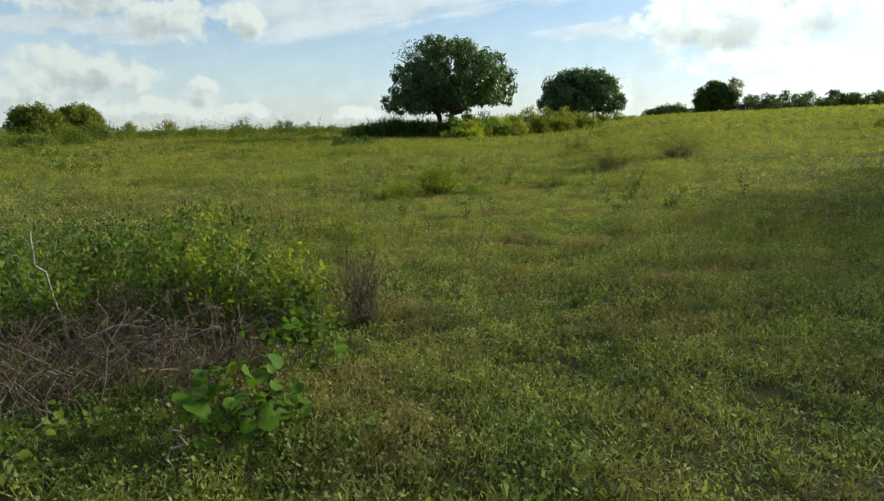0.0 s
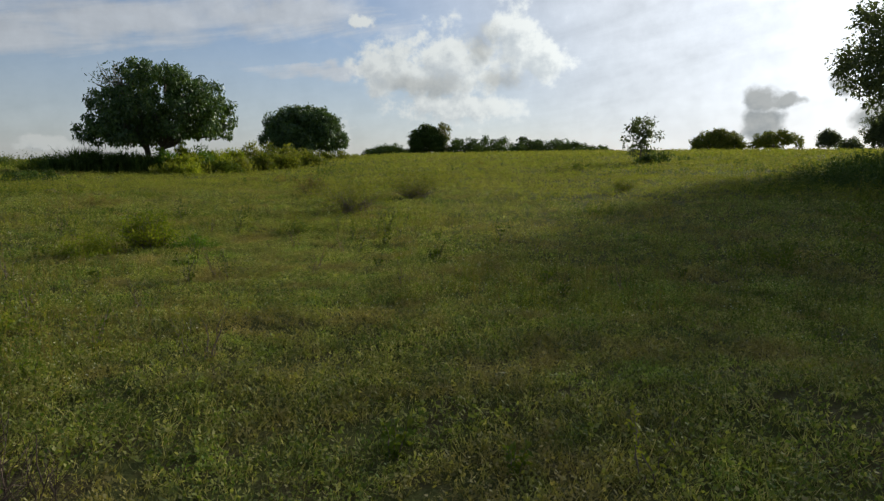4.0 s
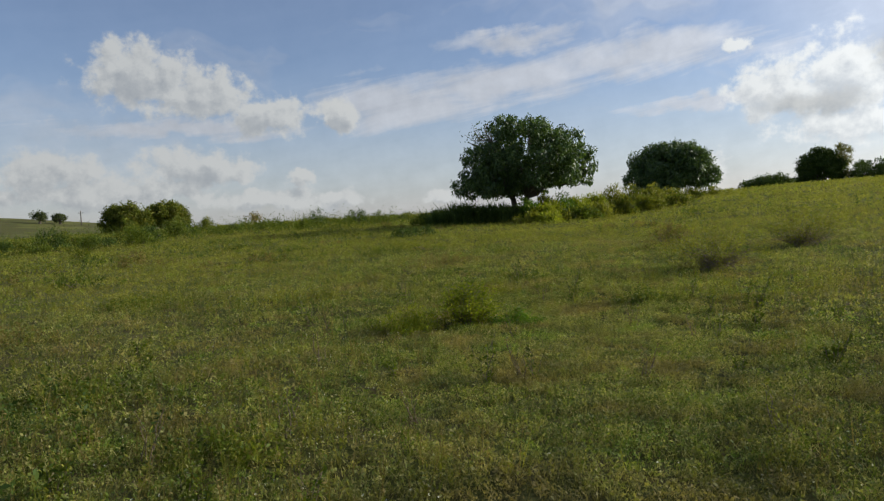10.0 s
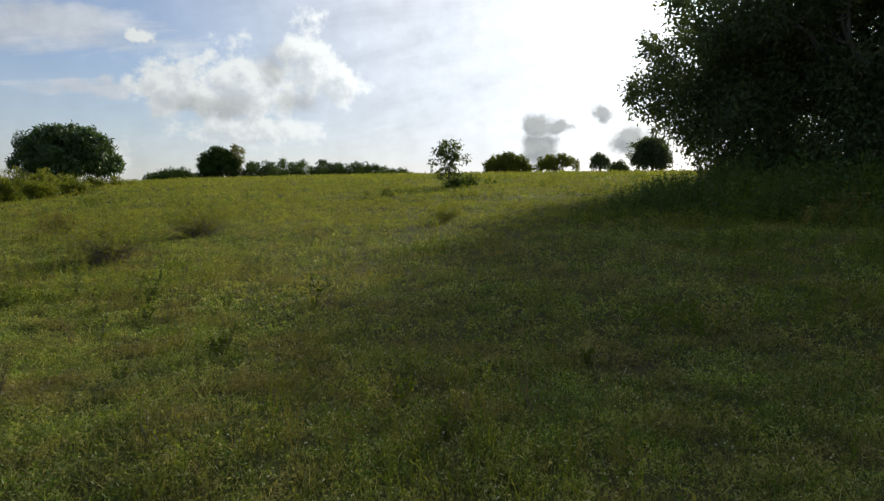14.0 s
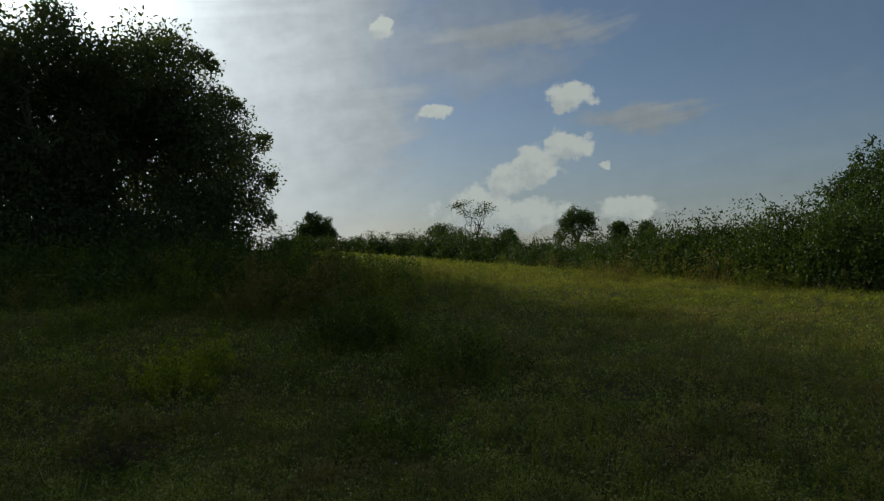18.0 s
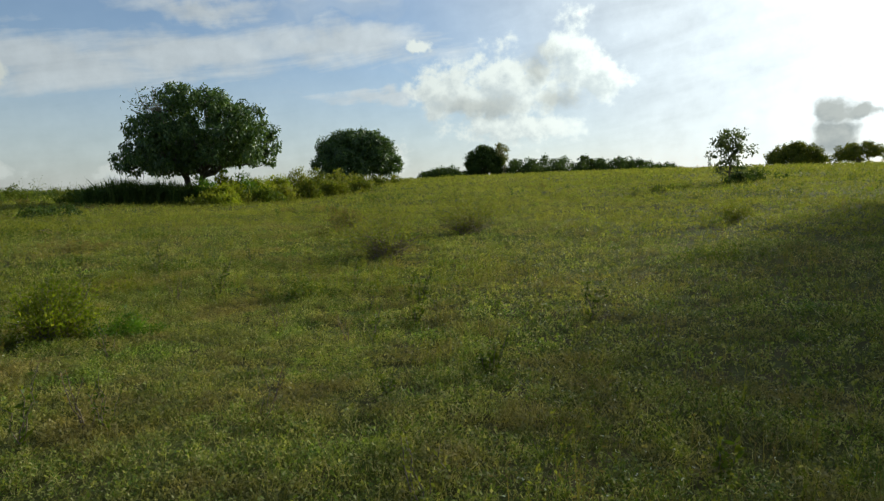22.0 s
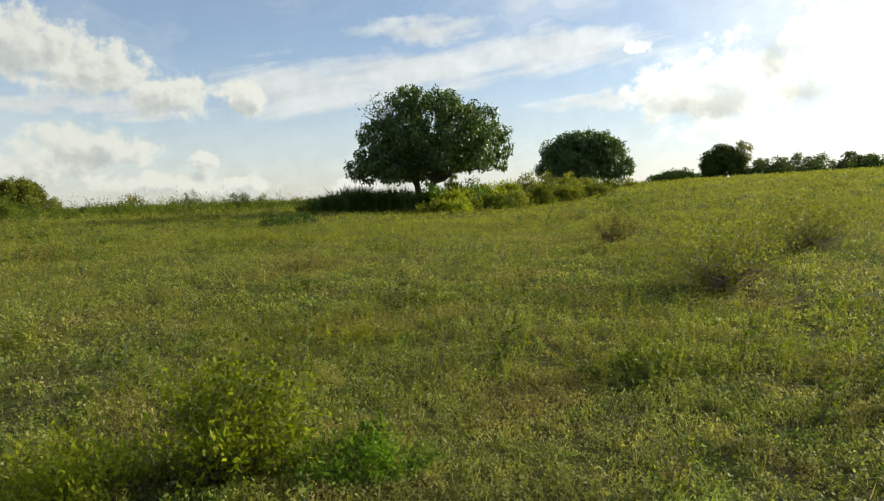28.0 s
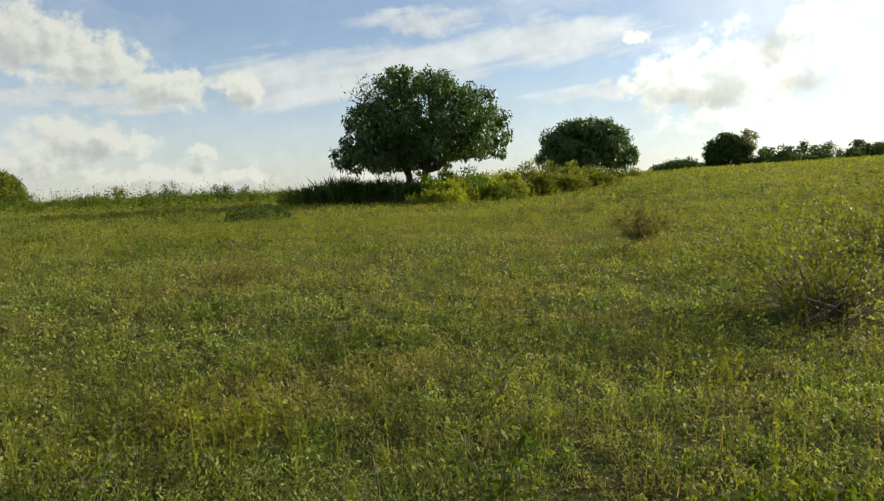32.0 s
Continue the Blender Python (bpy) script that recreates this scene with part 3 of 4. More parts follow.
# ---- bushes and weeds ----
def bush(name, x, y, label, w, d, h, leaf, per, mat, group="", stems=14, seed=1, shell=0.2, stem_mat=None, lobes_n=14, up=0.5, tight=.22):
    """A leafy bush of half width w and half depth d: lobes of foliage from the ground up, over stems."""
    g = np.random.default_rng(seed)
    t = thing(name, x, y, label, "bush", group)
    lobes = []
    for i in range(lobes_n):
        r = g.uniform(.24, .40) * min(h, 1.5 * w)
        a, q = g.uniform(0, 6.28), math.sqrt(g.random())
        top = h * (1 - .45 * q * q) * g.uniform(.75, 1.05)
        lobes.append((q * math.cos(a) * max(w - r * .6, .1), q * math.sin(a) * max(d - r * .6, .1), max(r * .5, (top - r) * g.uniform(.25, 1.0) ** .6), r, 1.0))
    V, F = lobe_leaves(lobes, per, leaf[0], leaf[1], -up * 0.5, shell, tight=tight)
    V[:, 2] = np.maximum(V[:, 2], 0.01)
    part("foliage", (V, F), mat, t)
    st = []
    for _ in range(stems):
        a = lobes[int(g.integers(0, lobes_n))]
        st.append(tube(bent((a[0] * .3, a[1] * .3, -.03), (a[0] + g.normal(0, .1), a[1] + g.normal(0, .1), a[2] + a[3] * g.uniform(.1, .75)), 5, .07), np.linspace(.012, .004, 5) * max(1, h), 4))
    tagged(part("stem_tangle", merge(st), stem_mat or TWIG, t), kind="stuff")
    return t


def spray_bush(name, x, y, label, w, h, n, leaf, mat, group, seed, per=34, base=60, root=.15):
    """An airy bush: thin stems fanning out from a twiggy foot, small leaves along them."""
    g = np.random.default_rng(seed)
    t = thing(name, x, y, label, "bush", group)
    fol = []
    st = []
    for k in range(1):
        for _ in range(n):
            a, q = g.uniform(0, 6.28), g.random() ** .7
            tip = np.array([math.cos(a) * q * w, math.sin(a) * q * w * .8, h * (1 - (.4 + .4 * root) * q * q) * g.uniform(.6 - .3 * root, 1.05 + .1 * root)])
            P = bent((tip[0] * root, tip[1] * root, -.02), tip + g.normal(0, .12 * h * root, 3) * (1, 1, 0), 6, .06, .06)
            st.append(tube(P[::5] if root > .75 else P, np.linspace(.002 + .003 * h, .0012, 2 if root > .75 else 6), 3))
            f = g.random(per) ** (.6 + .5 * root) * 4.99
            i = f.astype(int)
            p = P[i] + (P[i + 1] - P[i]) * (f - i)[:, None] + g.normal(0, .035, (per, 3))
            d = unit(g.normal(0, 1, (per, 3)) + (0, 0, .4))
            sz = leaf * g.uniform(.6, 1.35, per)
            fol.append(leaves(p, d, across(d), sz, sz * .5))
    tagged(part("stem_tangle", merge(st), mat if root > .35 else TWIG, t), kind="stuff")
    tw = []
    for _ in range(base if root < .75 else 0):
        a = g.uniform(0, 6.28)
        q0 = g.normal(0, .12 * w, 3) * (1, 1, 0)
        tw.append(tube(bent(q0, (math.cos(a) * w * g.uniform(.15, .55), math.sin(a) * w * g.uniform(.1, .5), h * g.uniform(.1, .4)), 4, .1), np.linspace(.004 + .006 * h, .003, 4), 3))
    if tw:
        tagged(part("twiggy_foot", merge(tw), TWIG, t, "tangle of dry brown twigs"), kind="stuff")
    part("foliage", merge(fol), mat, t)
    return t


spray_bush("bush", -0.45, 14.9, "bright yellow-green bush with woody base in the grass", .62, .76, 130, .042, LIME, "meadow bushes", 5, 46, 70, .3)
spray_bush("bush", -1.25, 14.6, "low green bush growing into the grass", .7, .42, 110, .036, LIME, "meadow bushes", 25, 34, 10, .75)
spray_bush("bush", 0.3, 14.9, "low leafy bush growing into the grass", .5, .26, 70, .034, BRIGHT, "meadow bushes", 26, 30, 10, .75)
spray_bush("bush", 4.8, 20.8, "sparse straggly bush with a dark twiggy base", 1.75, 1.3, 80, .048, YELLOW, "meadow bushes", 6, 60, 64, .1)
spray_bush("bush", 8.3, 25.0, "sparse straggly bush with a dark twiggy base", 1.7, 1.3, 76, .052, YELLOW, "meadow bushes", 7, 60, 64, .1)
bush("bush", -6.0, 38.4, "small dark green bush on the open slope", 1.5, 1.0, .8, (.12, .06), 1500, HEDGE, "meadow bushes", 14, 8)
spray_bush("bush", 5.1, 28.2, "small dry bush in the meadow", .9, .8, 60, .06, DRY, "meadow bushes", 9)
spray_bush("bush", 14.4, 20.9, "low thin bush in the meadow", .7, .6, 34, .06, YELLOW, "meadow bushes", 10, 34, 12)
bush("bush", 27.2, 35.2, "low dark bush around the foot of the sapling", .8, .8, 1.0, (.13, .06), 1300, HEDGE, "meadow bushes", 12, 13)
bush("bush", 29.3, 35.6, "low dark bush beside the sapling", 1.8, 1.0, .75, (.14, .07), 900, HEDGE, "meadow bushes", 12, 12)
for i, (x, y, w, h, n, m) in enumerate(((-2.35, 4.9, .7, .75, 40, SHRUB), (-1.7, 4.5, .5, .9, 46, SHRUB), (-1.3, 4.9, .4, .7, 34, LIME), (-2.9, 4.3, .55, .6, 40, SHRUB), (-2.1, 5.2, .5, .85, 40, LIME), (-1.15, 4.4, .35, .55, 30, SHRUB), (-3.0, 5.0, .5, .7, 34, WEED))):
    spray_bush("shrub", x, y, "open shrub with small leaves on thin brown stems", w, h, n, .05, m, "shrubs beside the walk", 130 + i, 40, 40, .3)
bush("shrub", -3.9, 6.0, "dense dark shrub with tangled dry stems", 1.2, 1.0, .75, (.05, .028), 3600, HEDGE, "", 60, 14)


def bare_shrub(x, y, label, w, h, n, mat, seed, matted=False):
    """Forking leafless stems; matted: long arching ones lying over one another."""
    g = np.random.default_rng(seed)
    t = thing("bare_shrub", x, y, label, "bush", "dry shrubs beside the walk")
    st = []
    for _ in range(n):
        a, q = g.uniform(0, 6.28), g.random() ** .5
        foot = g.normal(0, .45 * w if matted else .05, 3) * (1, 1, 0)
        tip = foot + (math.cos(a) * w * q, math.sin(a) * w * q, h * g.uniform(.15, .8) if matted else h * (1 - .4 * q * q) * g.uniform(.6, 1.05))
        P = bent(foot, tip, 6, .09, .32 if matted else .04)
        r = g.uniform(.0022, .0048)
        st.append(tube(P, np.linspace(r, r * .35, 6), 4))
        for _ in range(3):
            k = int(g.integers(2, 5))
            d = unit(P[k + 1] - P[k] + g.normal(0, .04, 3) + (0, 0, .01)) * h * g.uniform(.15, .4)
            st.append(tube(bent(P[k], P[k] + d, 4, .08), np.linspace(r * .6, r * .2, 4), 3))
    tagged(part("stem_tangle", merge(st), mat, t), kind="stuff")
    return t


bare_shrub(7.6, 6.65, "low tangle of dry brown stems in the grass", .4, .34, 60, REDTWIG, 18)
bare_shrub(-.72, 4.85, "leafless brown shrub of fine upright stems", .34, .62, 70, REDTWIG, 17)
for i, (x, y, w, h, n) in enumerate(((-1.75, 3.55, .6, .42, 90), (-2.3, 3.5, .6, .4, 80), (-1.35, 3.75, .45, .36, 60), (-2.0, 4.0, .6, .5, 70), (-2.8, 3.7, .6, .45, 60))):
    bare_shrub(x, y, "matted reddish brown dead stems of a dried shrub", w, h, n, REDTWIG, 60 + i, True)


def leafy_plant(x, y, label, h, w, n, size, mat, seed):
    """A plant whose broad rounded leaves can be told apart."""
    g = np.random.default_rng(seed)
    t = thing("leafy_plant", x, y, label, "plant")
    th = np.linspace(0, 2 * np.pi, 11)[:-1]
    ring = np.stack([.5 + .5 * np.cos(th) * (1 + .08 * np.cos(3 * th)), .52 * np.sin(th), .10 * np.cos(2 * th) - .05], -1)
    me = mesh_of("leaf", np.concatenate([ring, [[.5, 0, -.10]]]), [(i, (i + 1) % 10, 10) for i in range(10)], mat, True)
    for i in range(n):
        a, q, f = g.uniform(0, 6.28), math.sqrt(g.random()), g.uniform(.06, 1)
        at_ = Vector((math.cos(a) * q * w, math.sin(a) * q * w, h * f * (1 - .35 * q * q)))
        ob = new("leaf", me)
        ob.parent = t
        ob.matrix_local = Matrix.Translation(at_) @ Euler((g.normal(0, .45), g.normal(.25, .4), a + g.normal(0, .5))).to_matrix().to_4x4() @ Matrix.Scale(size * g.uniform(.6, 1.25), 4)
        if i % 5 == 0:
            part("stalk", tube(bent((at_[0] * .2, at_[1] * .2, -.02), tuple(at_), 5, .06), np.linspace(.004, .002, 5), 5), mat, t)
    return t


leafy_plant(-1.03, 2.95, "bright green broad-leaved plant beside the tangled shrub", .38, .27, 110, .075, BRIGHT, 15)
leafy_plant(-1.0, 3.75, "green broad-leaved plant at the edge of the shrub", .42, .3, 110, .05, BRIGHT, 16)
for i, (x, y, h, w, m) in enumerate(((-1.65, 4.3, .75, .25, LIME), (-2.15, 4.5, .75, .28, SHRUB), (-1.2, 4.35, .6, .25, SHRUB), (-1.55, 2.95, .22, .22, WEED), (-1.95, 2.8, .25, .25, WEED))):
    leafy_plant(x, y, "leafy shrub shoot with small rounded leaves", h, w, 60, .04, m, 160 + i)
leafy_plant(-0.45, 2.9, "small yellowish broad-leaved seedling in the grass", .12, .12, 10, .06, BRIGHT, 18)


def dead_stick(x, y, tip, label):
    t = thing("dead_stick", x, y, label, "stick", "dead sticks")
    part("shaft", tube(bent((0, 0, 0), tip, 9, .09), np.linspace(.010, .004, 9), 6), STICK, t)


for x, y, tip in ((-1.5, 4.3, (.05, .1, .75)), (-2.5, 4.1, (-.3, .1, .8)), (-2.2, 3.6, (.75, .2, .3)), (-2.6, 3.5, (.8, .3, .35)), (-1.9, 3.5, (-.8, .1, .3)), (-1.25, 2.6, (.1, -.1, .28))):
    dead_stick(x, y, tip, "pale curved dead stick leaning in the shrub")


def weed_plant(x, y, label, h, n, leaf, mat, seed, slim=.45, bare=.1):
    """One upright weed: a few stems, with leaves in pairs."""
    g = np.random.default_rng(seed)
    t = thing("weed_plant", x, y, label, "plant", "weeds along the walk")
    fol = []
    for _ in range(n):
        a = g.uniform(0, 6.28)
        P = bent((g.normal(0, .02), g.normal(0, .02), -.02), (math.cos(a) * h * .3, math.sin(a) * h * .3, h * g.uniform(.7, 1.1)), 6, .05)
        part("stem", tube(P, np.linspace(.005, .002, 6), 4), TWIG, t)
        f = np.repeat(np.linspace(bare * 4.9, 4.95, 12), 2)
        i = f.astype(int)
        p = P[i] + (P[i + 1] - P[i]) * (f - i)[:, None]
        d = unit(g.normal(0, .9, (24, 3)) + (0, 0, .35))
        sz = leaf * g.uniform(.6, 1.3, 24)
        fol.append(leaves(p, d, across(d), sz, sz * slim))
    part("foliage", merge(fol), mat, t)
    return t


KINDS = [weed_plant(1.0, 5.4, "small leafy green weed standing in short grass", .22, 5, .05, WEED, 201), weed_plant(2.0, 4.6, "thin yellow-green weed standing in short grass", .35, 4, .04, YELLOW, 202, .35),
         weed_plant(-0.6, 17.2, "tall slender green weed in the meadow", .5, 5, .055, WEED, 203, .4), weed_plant(0.7, 17.0, "dry brownish weed with thin stems", .4, 5, .035, DRY, 204, .3)]
spread = np.random.default_rng(77)
MORE = [(x, y) for x, y in zip(spread.uniform(-2.8, 6, 44), spread.uniform(7, 17, 44)) if abs(x - 1.2) > .7]
for i, (x, y) in enumerate(((1.45, 4.9), (1.8, 11.3), (.65, 11.6), (-3.4, 15.5), (2.1, 14.6), (-5, 13), (-4.4, 12.2), (8.5, 6.4), (8.2, 6.9), (8.9, 6.8), (6.9, 8.7), (6.4, 9.2), (3.8, 11.9), (2.8, 13.9), (1.3, 17.1), (1.4, 18.4), (2.8, 18.4), (2.5, 16.6),
                            (-1.6, 17.6), (-2.2, 18.3), (-.9, 18.8), (3.4, 16.9), (4.1, 17.8), (-2.6, 8.4), (-3.1, 9.3), (-2.3, 9.0), (-3.8, 8.2), (10.2, 5.2), (11.4, 6.2), (12.5, 4.6), (9.6, 3.9), (13.5, 7.4), (.2, 19.6), (1.9, 20.4), (-3.6, 20.2), (-1.5, 21.5)) + tuple(MORE)):
    k = KINDS[(i * 7 + i // 3) % 4]
    q = 0.8 + 0.05 * ((i * 5) % 9)
    c = copy_thing(k, pose(x, y, float(hz(x, y)), 0, 0, 47 * i))
    c.scale = (q, q, q)

# ---- meadow grass: stuff ----
def patchy(x, y, s=1.0, o=0.0):
    x, y = x * s + o, y * s - o
    return 0.5 + 0.25 * (np.sin(x * 1.1 + 1.7 * np.sin(y * .6)) * np.sin(y * .9 + 1.2 * np.sin(x * .5)) + np.sin(x * 2.7 + y * 1.3) * np.sin(y * 2.9 - x * .8))


def to_path(x, y):
    """Distance to the walked line."""
    px = np.array([0, 0, .6, .9, 1.0, 2.3, 1.5, 1.4, 1.5])
    py = np.array([0, 2, 3.8, 4.5, 5.3, 5.6, 6.5, 11, 14])
    return np.min(np.hypot(x[:, None] - px, y[:, None] - py), axis=1)


# where the meadow is looked at from: x, y, heading
STANDS = ((0, 0, 2), (-.1, 1.5, 10), (.7, 3.8, 23), (.9, 4.5, -10), (.95, 4.4, 12), (1, 5.1, 36), (2.3, 5.4, 60), (2.5, 5.5, 84), (1.5, 5.1, 102), (1.5, 6.0, 35), (1.5, 7.2, 1), (1.3, 8.7, -3), (1.05, 10.7, -2), (1.0, 12.6, 4), (1.1, 14.2, 0))


def nearest_view(x, y):
    """Distance from which a spot of the meadow is seen at the nearest."""
    best = np.full(len(x), 1e3)
    for sx, sy, head in STANDS:
        d = np.hypot(x - sx, y - sy)
        off = np.abs((np.degrees(np.arctan2(x - sx, y - sy)) - head + 180) % 360 - 180)
        best = np.where((off < 39) & (d > 2.2) & (d < best), d, best)
    # behind and beside the walk the growth goes on, coarser
    aside = to_path(x, y)
    return np.where((best > 900) & (aside < 20), np.where(aside < 6, 12, 20), best)


def tuft(x, y):
    """0 in the hollows to 1 on the small cushions of growth."""
    u, v = x * .83 - y * .56, x * .56 + y * .83
    a, b, c = patchy(u, v, 4.1, 2), patchy(v, u, 9.3, 5), patchy(x, y, 1.4, 8)
    return np.clip((a * .5 + b * .35 + c * .45 - .38) * 2.2, 0, 1)


# bands of the meadow by the distance they are seen from: near, far, plants to the square metre, leaf length
BANDS = ((2.2, 4.2, 720, .026), (4.2, 6.5, 430, .032), (6.5, 10, 190, .044), (10, 16, 105, .052), (16, 27, 46, .07), (27, 46, 15, .11), (46, 95, 3.4, .2))
LEAVES, BLADES = 6, 2


def cushions():
    """The low growth: cushions of small broad leaves, each plant a rosette, and grass blades bent between them."""
    broad, three, slope, grass = [], [], [], []
    for near, far, dens, size in BANDS:
        x0, x1, y0, y1 = max(-far, -70), min(far + 3, 80), (0 if far < 8 else -6 if far < 20 else -14), min(far + 15, 100)
        n = int(dens * (x1 - x0) * (y1 - y0))
        x, y = rng.uniform(x0, x1, n), rng.uniform(y0, y1, n)
        d = nearest_view(x, y)
        k = (d >= near) & (d < far)
        x, y = x[k], y[k]
        f = tuft(x, y)
        k = rng.random(len(x)) < np.clip(.42 + .8 * f, 0, 1)
        x, y, f = x[k], y[k], f[k]
        n = len(x)
        rise = (.022 + .085 * f * (.5 + patchy(x, y, .8))) * max(1, (size / .04) ** .7) * rng.uniform(.6, 1.3, n)
        spread = np.maximum(.028, size * .9) * rng.uniform(.7, 1.3, n)
        z = hz(x, y)
        # broad leaves
        m = n * LEAVES
        i = np.repeat(np.arange(n), LEAVES)
        out = rng.uniform(0, 2 * np.pi, m)
        up = rng.random(m) ** .7
        q = rng.random(m) ** .6 * spread[i]
        p = np.stack([x[i] + np.cos(out) * q, y[i] + np.sin(out) * q, z[i] + rise[i] * up - .004], -1)
        w = unit(np.stack([np.cos(out), np.sin(out), rng.normal(.45, .55, m)], -1) + rng.normal(0, .45, (m, 3)))
        side = unit(np.cross(w, (0, 0, 1.0)) + rng.normal(0, .42, (m, 3)))
        s = size * rng.uniform(.5, 1.3, m)
        if size < .05:
            broad.append(leaves(p, w, side, s, s * rng.uniform(.45, .8, m), .55))
        else:
            s = s[:, None]
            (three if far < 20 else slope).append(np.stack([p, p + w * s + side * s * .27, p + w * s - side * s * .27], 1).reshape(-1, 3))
        # bent blades
        blades = BLADES + (far < 8)
        m = n * blades
        i = np.repeat(np.arange(n), blades)
        p = np.stack([x[i] + rng.normal(0, 1, m) * spread[i], y[i] + rng.normal(0, 1, m) * spread[i], z[i] - .005], -1)
        w = sway(m, 1.0, .8)
        side = across(w)
        s = (size * .9 + rise[i] * .8) * rng.uniform(.5, 1.3, m)
        s, wide = s[:, None], (.0028 + .028 * size)
        grass.append(np.stack([p - side * wide, p + side * wide, p + w * s], 1).reshape(-1, 3))
    tagged(new("low_weeds", mesh_of("low_weeds", *merge(broad), FORB)), "mat of small broad-leaved weeds in low cushions", "weeds", kind="stuff")
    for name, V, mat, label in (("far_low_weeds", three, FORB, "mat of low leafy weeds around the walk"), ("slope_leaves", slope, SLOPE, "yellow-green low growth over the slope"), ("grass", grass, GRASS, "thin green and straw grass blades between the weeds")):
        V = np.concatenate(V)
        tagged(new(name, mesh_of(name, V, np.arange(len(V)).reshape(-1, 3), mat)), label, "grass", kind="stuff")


cushions()


# ---- clumps of taller weeds all over the meadow: stuff ----
def weed_stand(n, x, y, h, mat, name, label, per=24, leaf=.034, spread=.2, slim=.45, stems=3):
    """n upright weeds at the given places: a few stems each, leaves up the stems."""
    m, k = n * stems, per // stems
    h = np.repeat(h, stems) * rng.uniform(.5, 1.1, m)
    root = np.repeat(np.stack([x, y, hz(x, y) - .01], -1), stems, 0) + rng.normal(0, 1, (m, 3)) * (.35 * spread * h)[:, None] * (1, 1, 0)
    way = sway(m, 1.0, spread)
    f = rng.uniform(.12, 1.04, (m, k))
    p = (root[:, None] + way[:, None] * (h[:, None] * f)[..., None]).reshape(-1, 3) + rng.normal(0, .012, (m * k, 3))
    w = unit(rng.normal(0, .9, p.shape) + (0, 0, .4))
    s = leaf * rng.uniform(.6, 1.35, m * k) * np.clip(np.repeat(h, k) / .35, .7, 2.6) * (1.2 - .5 * f.ravel())
    P = [leaves(p, w, across(w), s, s * slim), leaves(root, way, across(way), h, .003 + .006 * h, .2)]
    tagged(new(name, mesh_of(name, *merge(P), mat)), label, "weeds", kind="stuff")


def spots(n, near, far, thr, s=.5, o=0.0):
    """Places in patches, thinning with distance."""
    r = near + (far - near) * rng.random(n * 3) ** 1.1
    a = np.radians(rng.uniform(-50, 136, n * 3))
    x, y = 1 + r * np.sin(a), 5 + r * np.cos(a)
    k = (patchy(x, y, s, o) > thr) & (to_path(x, y) > 2.2)
    return x[k][:n], y[k][:n]


x, y = spots(3000, 2.5, 30, .5, .55, 3)
weed_stand(len(x), x, y, rng.uniform(.15, .42, len(x)), WEED, "green_weeds", "patches of knee-high green weeds in the meadow", 21)
x, y = spots(3200, 3, 36, .5, .6, 11)
weed_stand(len(x), x, y, rng.uniform(.18, .5, len(x)), YELLOW, "yellow_weeds", "yellow-green flowering weeds in loose patches", 24, .03)
x, y = spots(2600, 3, 34, .5, .7, 23)
weed_stand(len(x), x, y, rng.uniform(.18, .55, len(x)), DRY, "dry_weeds", "dry brown seed-bearing weeds between the grass", 21, .028, .14, .35)
x, y = spots(2600, 30, 56, .4, .3, 15)
weed_stand(len(x), x, y, rng.uniform(.25, .55, len(x)), YELLOW, "slope_weeds", "yellowish weeds all over the slope", 12, .06, .3, .4)
x, y = spots(1400, 28, 56, .52, .2, 31)
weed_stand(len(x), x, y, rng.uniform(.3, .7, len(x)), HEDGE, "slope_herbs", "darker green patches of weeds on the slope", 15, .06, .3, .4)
x, y = spots(3000, 48, 80, .4, .25, 5)
k = (x > 4) | (y > 60)
x, y = x[k], y[k]
weed_stand(len(x), x, y, rng.uniform(.25, .65, len(x)), YELLOW, "crest_weeds", "yellow-green weeds covering the rise", 12, .075, .35, .45)
# a ragged edge of tall weeds along the crest
n = 900
a, r = np.radians(rng.uniform(-50, -5, n)), rng.uniform(52, 66, n)
x, y = 1.4 + r * np.sin(a), 5.5 + r * np.cos(a)
weed_stand(n, x, y, rng.uniform(.8, 1.5, n) * (.7 + .8 * patchy(x, y, .3, 9)), WEED, "skyline_weeds", "tall spiky weeds along the crest", 18, .07, .16, .3)
# spindly golden weeds ahead
n = 2300
x, y = rng.uniform(-9, 7, n), 16.5 + 19.5 * rng.random(n) ** 1.4
k = patchy(x, y, .45, 41) > .45
x, y = x[k], y[k]
weed_stand(len(x), x, y, rng.uniform(.25, .62, len(x)), YELLOW, "golden_weeds", "spindly golden weeds in the open meadow", 27, .028, .15, .45)
n = 900
x, y = rng.uniform(9, 30, n), rng.uniform(-9, 8, n)
k = patchy(x, y, .35, 51) > .45
x, y = x[k], y[k]
weed_stand(len(x), x, y, rng.uniform(.3, .8, len(x)), DRY, "seeding_grass", "golden seeding grass beyond the shade", 24, .04, .12, .2)
# dark growth beside the walk
n = 800
x, y = rng.normal(-4.2, 1.6, n), rng.normal(6.6, 1.5, n)
k = (patchy(x, y, .7, 31) - .12 * (x + 3) > .45) & (x < -1.6) & (y > 4.3)
x, y = x[k], y[k]
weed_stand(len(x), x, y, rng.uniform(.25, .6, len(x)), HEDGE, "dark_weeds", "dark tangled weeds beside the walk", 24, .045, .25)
n = 200
x, y = rng.normal(-2.3, .6, n), rng.normal(2.4, .5, n)
k = x < -.7
x, y = x[k], y[k]
weed_stand(len(x), x, y, rng.uniform(.1, .3, len(x)), HEDGE, "foot_weeds", "low dark weeds at the foot of the shrubs", 24, .04, .4)
n = 900
